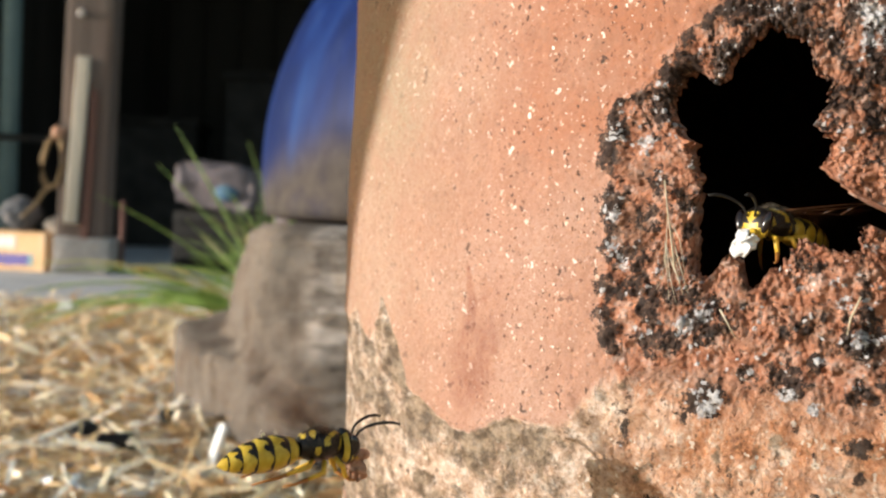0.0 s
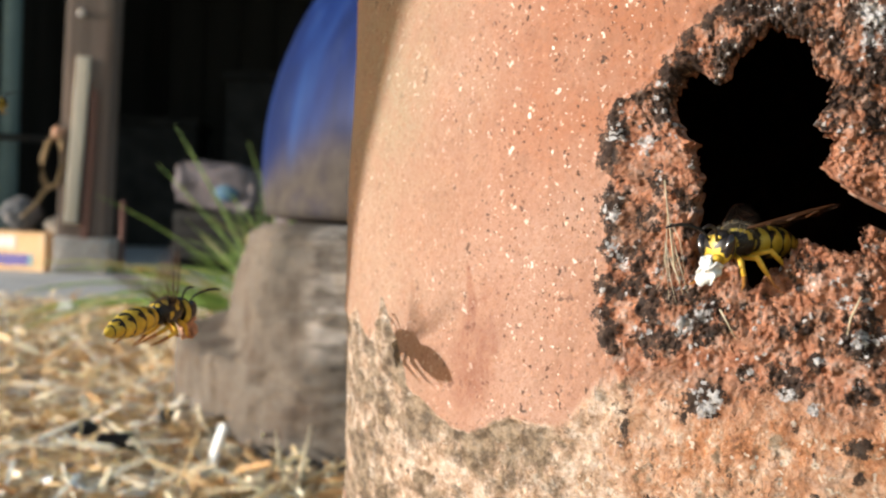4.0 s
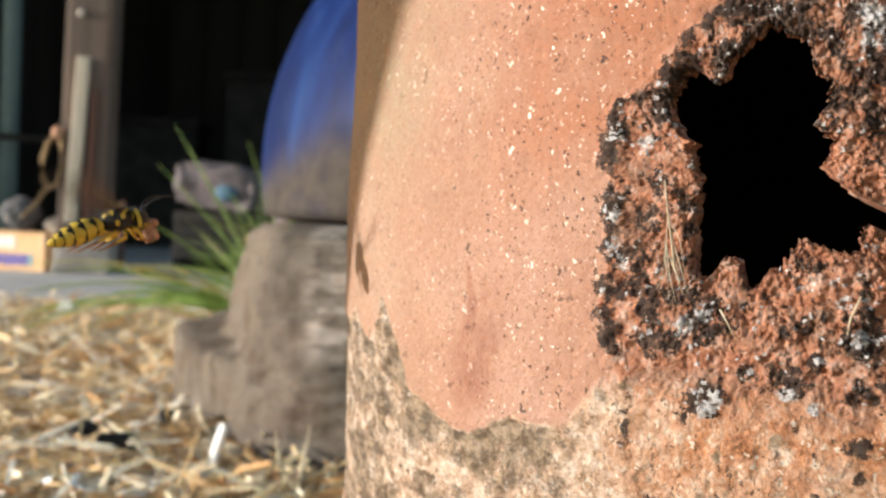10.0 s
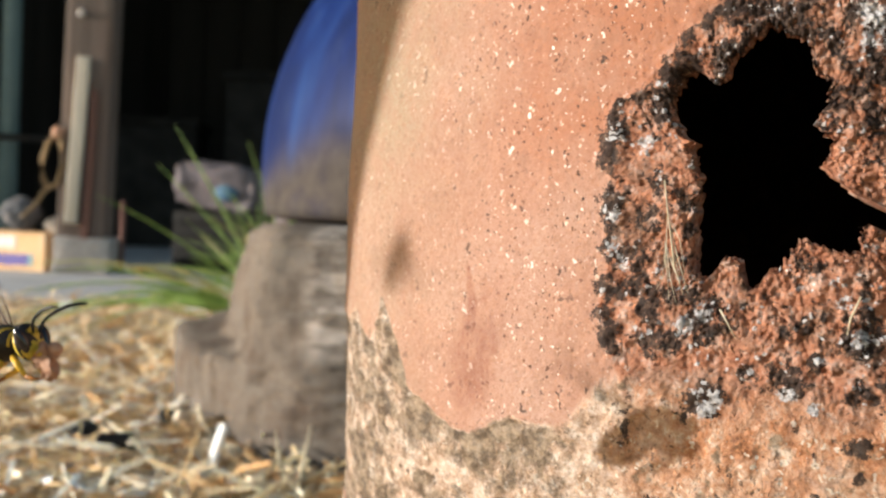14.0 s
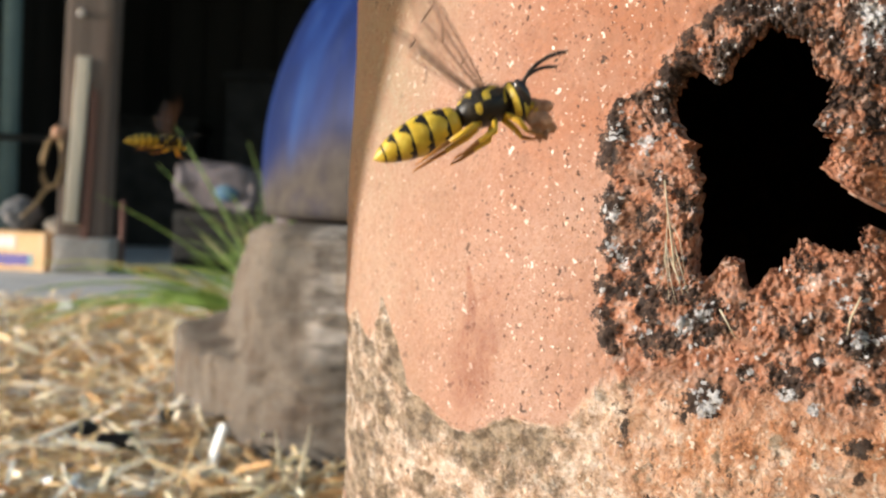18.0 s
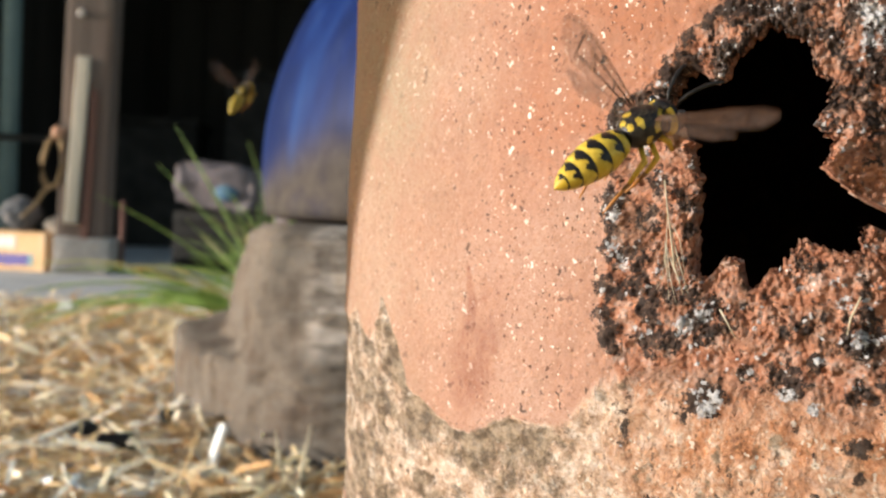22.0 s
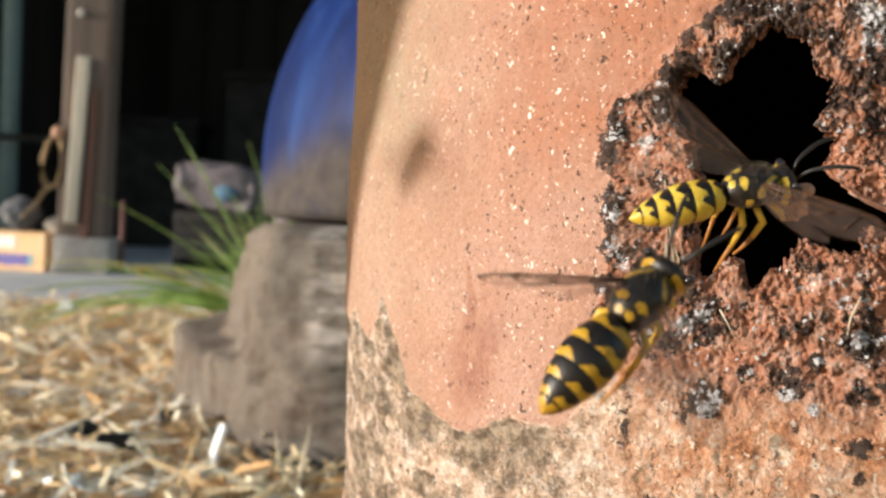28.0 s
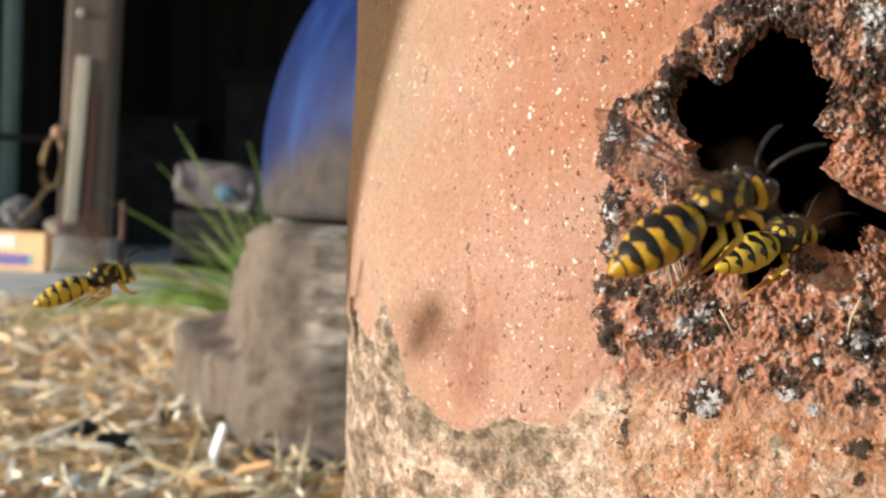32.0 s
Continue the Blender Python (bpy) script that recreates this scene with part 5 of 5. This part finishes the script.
FLIGHT_A = [
    (0, -12.3, 79.6, 95.5, 0, -1.8, 30.8), (0.5, -11.2, 79.6, 98, -10, -5.3, 40.9), (1, -11.6, 80.6, 99.5, -12, -13.8, 35.8),
    (1.5, -12.6, 80.7, 101.4, 0, -19.1, 44.2), (2, -14.9, 81.7, 101.2, 0, -10.1, 49.3), (2.5, -19, 88.9, 100, 0, -12.4, 50.8),
    (3, -24.3, 96.2, 99.1, 0, -9.5, 56.6), (3.5, -27.6, 97.5, 100.8, 0, -4.1, 66.3), (4.5, -33.7, 101.9, 108.2, 0, -10.1, 63.1),
    (5.5, -40, 108, 116.2, 0, -13.9, 59.8), (6, -42, 109.1, 117.7, 0, -9.2, 61), (6.5, -43.7, 112.1, 117.3, 0, -6.5, 61.3),
    (7, -45.6, 116, 112.1, 0, -1.4, 66.5), (7.5, -46.4, 119.9, 107.8, 0, -1.3, 74.7), (8, -46, 123.8, 105.1, 0, -11.5, 77.4),
    (8.5, -43.6, 123.8, 105.4, 0, -11.2, 79.6), (9, -43.6, 123.8, 106, 0, -17, 73.4), (9.5, -42.8, 120.9, 108.4, 0, -15.9, 76.4),
    (10, -41.6, 114, 113.1, 0, -16, 40), (10.5, -39.8, 108.1, 118, 0, -15, 8), (11, -38.9, 103.2, 122.7, 0, -20.2, -13),
    (11.5, -38.1, 99.3, 126.2, 0, -18, -13), (12, -38.1, 95.3, 126.4, 0, -20.9, -13), (12.5, -37.9, 90.2, 123.3, 0, -13.5, -13),
    (13, -37.8, 84.1, 118.2, 0, -8.2, -13), (13.5, -37, 78.9, 109.7, 0, -12.4, -13), (14, -36.6, 74.7, 103.2, 0, -17.9, -13),
    (14.5, -33.9, 72.7, 100.2, 0, -16.2, -13), (15.5, -22.5, 74.7, 100.9, 0, -19.3, 8), (16.5, -9.3, 77.8, 106.4, 0, -21, 27.2),
    (17, -4.5, 76.9, 111.8, 0, -24.7, 20.6), (17.5, -1.5, 75.1, 116.9, -4, -19.7, 18.7), (18, 0.2, 69.2, 122.4, -8, -23, 8.5),
    (18.5, 1.1, 65.8, 126.8, -8, -18.3, 6.9), (19, 1.9, 64.4, 130.2, -8, -7.7, 5.1), (19.5, 4.2, 63.9, 130.7, -8, -6.4, 3.5),
    (20, 6.6, 63.3, 127.4, -8, -0.5, 1.8), (20.5, 9.5, 65.7, 123.3, 0, -4.2, -0), (21, 12.5, 69.1, 119.4, 20, -22, 25.7),
    (21.5, 13.1, 70.6, 120.1, 28, -26, 26.5), (22, 12.6, 71.2, 121.5, 30, -30.5, 26.5), (22.5, 12.1, 70.2, 123.2, 25, -25.6, 23.5),
    (23, 11.5, 70.2, 123.2, 16, -18, 27), (23.5, 12, 70.6, 122.4, 16, -10.3, 27), (24, 14.2, 72.2, 120.9, 24, -9.8, 24.8),
    (24.5, 16.7, 75.1, 120.3, 38, -16.4, 32.8), (25, 18.6, 76.1, 120.3, 40, -17.6, 33.9), (25.5, 19.6, 76.1, 120.4, 35, -16.5, 34.4),
    (26.5, 18.1, 71.1, 118.9, 35, -20.8, 25.9), (27.5, 17.5, 68.1, 117.7, 35, -22.9, 16.1), (28, 19.2, 68.1, 117.8, 40, -13.4, 1.7),
    (28.5, 22.2, 70, 115.9, 40, -16.5, 21.8), (29, 24.2, 70, 114.4, 45, -14.2, 19.3), (29.5, 24.4, 73, 114.1, 45, -26.1, 16.3),
    (30, 25.2, 76, 114, 48, -32.8, 23), (30.5, 27, 80, 113.7, 32, -25.4, 31.2), (31, 27.1, 80, 113.3, 22, -18.2, 35),
    (31.5, 27.3, 80, 114, 25, -15.6, 35.3), (32, 26.8, 79, 114.4, 30, -15.2, 34.6),
]
FLIGHT_B = [
    (0, -148.1, 241.6, 144.2, 0, -14.2, 29.9), (3.5, -127.2, 241.5, 140.7, 0, -15.3, 50.5), (5, -96.9, 224.3, 140.6, 0, -16.9, 55.3),
    (5.5, -92, 220, 140.9, 0, -19.6, 60.2), (6, -90.9, 220, 140.3, 0, -18.8, 65), (6.5, -93.8, 222.5, 138.5, 0, -23.2, 67.2),
    (7, -95.3, 224.2, 137.3, 0, -26.6, 63.2), (7.5, -98.7, 224.2, 137.4, 0, -21, 72.6), (8, -100.8, 220, 142, 0, -25.4, 67.1),
    (8.5, -104.3, 215.9, 150.1, 0, -25.7, 70.3), (9, -103.5, 211.9, 159.6, 0, -23.8, 70.6), (9.5, -109.6, 207.8, 168.3, 0, -27.5, 78.3),
    (12, -133.4, 199.1, 167.3, 0, -27.5, 88.8), (15.5, -94.4, 176.7, 128.8, 0, -8.7, 45), (16.5, -71.6, 176.8, 131.8, 0, -6.6, 21.3),
    (17, -65.2, 172.5, 133.8, 0, -0.8, 18.4), (17.5, -62.7, 181.1, 133.1, 0, -1, 26.3), (18, -60.3, 196.5, 130.1, 0, 0.5, 26.6),
    (18.5, -58.2, 224, 128, 0, -10.9, 36), (19, -49.9, 249.7, 124.4, 0, -16.8, 46.1), (19.5, -41.7, 271.3, 127.4, 0, -17.9, 54.6),
    (20, -36.2, 284.3, 131.6, 0, -35.4, 35.7), (20.5, -33.7, 288.8, 140, 0, -40.7, 66.7), (21, -36.6, 288.9, 145.8, 0, -46, 64.9),
    (21.5, -42.9, 267.5, 149.7, 0, -38.8, 70.8), (22, -52, 237.3, 144.8, 0, -42.6, 69.2), (22.5, -65.6, 228.6, 140.6, 0, -36.3, 77.7),
    (23, -78, 224, 129.9, 0, -22.8, 78.4), (23.5, -84.7, 210.9, 121.2, 0, -23.9, 85.3), (24, -83, 193.5, 114.1, 0, -18.6, 58.3),
    (24.5, -84.4, 184.9, 112.8, 0, -15.4, 54.9), (25, -88, 180.6, 111.8, 0, -17, 51.8), (26, -99.5, 176.3, 111, 0, -13.8, 58.6),
    (29, -103.1, 167.7, 111.9, 0, -13.9, 53.5), (30.5, -77.9, 150.5, 113.9, 0, -7.3, 25.9), (31, -65.3, 141.9, 114, 0, -8.6, 56.1),
    (31.5, -53.6, 127.2, 110.3, 0, -19, 26.5), (32, -44.8, 118.5, 105.8, 0, -19.3, 30.3),
]
FLIGHT_C = [
    (0, 31.3, 86, 115.7, 0, -7.1, -143.6), (0.5, 30.5, 85, 115.5, 0, -5.7, -143.2), (1, 29.2, 84, 115.4, 0, -4.3, -144.6),
    (1.5, 28.5, 84, 115.2, 0, -2.8, -143.7), (2, 28, 84, 114.9, 0, -0.9, -144.9), (3, 27.4, 83, 114.6, 0, 3.2, -143.8),
    (3.5, 27.3, 83, 114.6, 0, 3.9, -143.3), (5.5, 27.2, 83, 114.6, 0, 5.5, -143.6), (6, 26.8, 82, 114.6, 0, 7.1, -145.3),
    (6.5, 27.2, 84, 114.4, 0, 11.8, -149.3), (7, 24.3, 78, 115, 0, 20.8, -141.9), (7.5, 19.3, 74, 114.6, 0, 22.8, -136.3),
    (8, 11.8, 68, 112.8, 0, -9.9, -152), (8.5, 4.1, 60.2, 115.5, 0, -32.1, -172.8), (9, -2.3, 59.6, 122.2, 0, -22.8, -161),
    (9.5, -7.1, 60.4, 130, 0, -25.9, -165), (10, -12.3, 60.6, 137.2, 0, -25.2, -172), (11, -25.1, 60.9, 151.5, 0, -19.5, -180.5),
    (12.5, -59.9, 62.5, 217.9, 0, -19.5, -180.5), (15, -260, -300, 420, 0, -10, -185), (32, -280, -340, 420, 0, -10, -185),
]
FLIGHT_E = [
    (0, -240, -320, 420, 0, -10, 40), (20, -240, -320, 420, 0, -10, 40), (23, -35.6, 71, 134.9, 0, -34.4, 65.6),
    (23.5, -27, 69.2, 131, 0, -31, 58.6), (24, -21.6, 70.4, 129.8, 5, -32, 32), (24.5, -15.8, 70.3, 128.4, 8, -27.5, 40.6),
    (25, -10.9, 70.3, 124.4, 10, -31.5, 39.6), (25.5, -6.7, 68.4, 120.9, 20, -20.1, 17), (26.5, 3.3, 61.7, 114, 32, -39, 4.3),
    (27.5, 9.2, 54.9, 109.9, 42, -43, 22.2), (28, 9.9, 54.9, 109.1, 46, -43.5, 25.1), (28.5, 11.3, 56.7, 108.7, 50, -37.7, 17.6),
    (29, 14.1, 57.5, 108.7, 50, -36.9, -3.6), (29.5, 18.1, 57.5, 110.3, 40, -34.2, 22.1), (30, 20.1, 58.4, 111.4, 30, -33.6, 26.9),
    (30.5, 18.9, 58.5, 112.2, 40, -34.4, 29.4), (31, 16.2, 57.6, 113.4, 50, -42.3, 17.8), (31.5, 15.5, 57.6, 115.1, 40, -33.7, 25.3),
    (32, 15.2, 59.3, 115.8, 25, -28.8, 17.3),
]


def flight(rows):
    return [(t, pose(x * 0.001, y * 0.001, z * 0.001, rx, ry, rz)) for t, x, y, z, rx, ry, rz in rows]


def wing_pose(side, stroke, sweep, twist=0.0, lift=0.0):
    """stroke: degrees above level; sweep: degrees back; lift: degrees by which the back-swept wing rises over the abdomen."""
    return pose(3.3 * MM, side * 1.15 * MM, 1.55 * MM) @ pose(0, 0, 0, 0, lift, 0) @ pose(0, 0, 0, side * stroke, 0, 0) @ pose(0, 0, 0, 0, twist, side * sweep)


def beat(wings, spans, rest, phase=0.0, rate=6.0, caught=()):
    """Wings beat within spans of (start, end) and keep the rest pose (stroke, sweep) outside them; caught: rows of seconds and both
    wings' poses (far side first) at which a stroke turns."""
    for wing, side in zip(wings, (-1, 1)):
        rows = {}
        for t in (0.0, 32.0):
            rows[frame(t)] = (t, wing_pose(side, *rest))
        for a, b in spans:
            if a > 0.1:
                rows[frame(a) - 3] = (a - 0.1, wing_pose(side, *rest))
            if b < 31.9:
                rows[frame(b) + 3] = (b + 0.1, wing_pose(side, *rest))
            for k in range(frame(a), frame(b) + 1):
                t = (k - 1) / FPS
                w = 2 * math.pi * (rate * t + phase)
                rows[k] = (t, wing_pose(side, 28 + 46 * math.sin(w), 22 + 26 * math.cos(w + 0.5), 22 * math.cos(w)))
        for t, *both in caught:
            k, held = frame(t), wing_pose(side, *both[0 if side > 0 else 1])
            for j in range(-3, 4):
                old = rows.get(k + j)
                if old:
                    share = (1 - abs(j) / 4) ** 0.7
                    turn = old[1].to_quaternion().slerp(held.to_quaternion(), share)
                    rows[k + j] = (old[0], Matrix.Translation(held.translation) @ turn.to_matrix().to_4x4())
        walk(wing, [rows[k] for k in sorted(rows)])


def swing(legs, rows):
    """Swing the trailing legs about their roots; rows of seconds and degrees forward."""
    for k, (leg, root) in enumerate(legs):
        share = (0.1, 0.8, 1.0)[k % 3]
        walk(leg, [(t, Matrix.Translation(root) @ pose(0, 0, 0, 0, -a * share, 0) @ Matrix.Translation(-root)) for t, a in rows])


def motions():
    walk(carrier, flight(FLIGHT_A))
    walk(wanderer, flight(FLIGHT_B))
    walk(leaver, flight(FLIGHT_C))
    walk(arriver, flight(FLIGHT_E))
    walk(outsider, flight(FLIGHT_F))
    walk(dweller, [(0.0, pose(0.0505, 0.0925, 0.1135, 0, -8, 150)), (28.6, pose(0.0505, 0.0925, 0.1135, 0, -8, 150)), (29.0, pose(0.0475, 0.0885, 0.1145, 0, -8, 160)),
                   (30.1, pose(0.047, 0.0885, 0.1145, 0, -8, 158)), (30.8, pose(0.0505, 0.0925, 0.1135, 0, -8, 150)), (32.0, pose(0.0505, 0.0925, 0.1135, 0, -8, 150))])
    swing(carrier_legs, [(0.0, 0), (20.5, 0), (21.0, 22), (24.0, 25), (24.8, 45), (26.5, 50), (28.0, 58), (29.0, 45), (30.5, 20), (32.0, 15)])
    swing(arriver_legs, [(0.0, 0), (26.0, 0), (27.5, 30), (29.0, 24), (32.0, 12)])
    swing(leaver_legs, [(0.0, 0), (0.5, 8), (1.0, -6), (1.5, 6), (2.0, -4), (3.0, 4), (5.5, 0), (6.5, 8), (7.0, -5), (7.5, 10), (8.0, 15), (9.0, 10), (32.0, 10)])
    beat(carrier_wings, [(0.0, 32.0)], (15, 70), 0.1, caught=[
        (1.0, (80, 0, 50, -22), (80, 5, 50, -22)), (3.0, (20, 72, 0, 25), (15, 75, 0, 25)), (11.0, (10, -62, 10), (8, -66, 10)),
        (18.0, (74, -10, 60, -35), (74, -20, 60, -35)),
        (22.0, (60, 15, 0), (5, -40, 0)), (25.0, (72, 30, 0), (76, 36, 0, 10)), (28.0, (45, 48, 0, 10), (-8, -45, 0))])
    beat(wanderer_wings, [(5.0, 9.3), (16.0, 25.0), (30.5, 32.0)], (15, 70), 0.4)
    beat(leaver_wings, [(7.3, 10.0)], (26, 62), 0.55, caught=[(9.0, (5, 76, 82, 30), (5, 80, 82, 28))])
    beat(outsider_wings, [(11.5, 15.0), (24.5, 32.0)], (15, 70), 0.7)
    beat(arriver_wings, [(23.5, 32.0)], (15, 70), 0.3, caught=[
        (25.0, (35, 66, -30, 30), (12, 70, -45, 28)), (28.0, (20, 45, 60), (-20, 25, 0)), (31.0, (30, 5, 0), (5, -5, 0)), (32.0, (40, 60, 0, 30), (30, 60, 0, 30))])


carrier, carrier_wings, carrier_legs = wasp("yellow and black wasp carrying a pinkish lump of food", "flying", PREY_FLESH)
wanderer, wanderer_wings, wanderer_legs = wasp("yellow and black wasp flying farther off", "flying")
leaver, leaver_wings, leaver_legs = wasp("yellow and black wasp carrying a white lump out of its nest", "walking", WHITE_PULP)
arriver, arriver_wings, arriver_legs = wasp("yellow and black wasp with broad black bands flying in", "flying", None, 0.9, SHADED_CHITIN, 2.1)
outsider, outsider_wings, outsider_legs = wasp("yellow and black wasp hovering beside the flowerpot", "flying")
dweller, dweller_wings, dweller_legs = wasp("yellow and black wasp waiting inside the broken pot", "walking")
for wing, side in zip(dweller_wings, (-1, 1)):
    wing.matrix_basis = wing_pose(side, 5, 80)
motions()
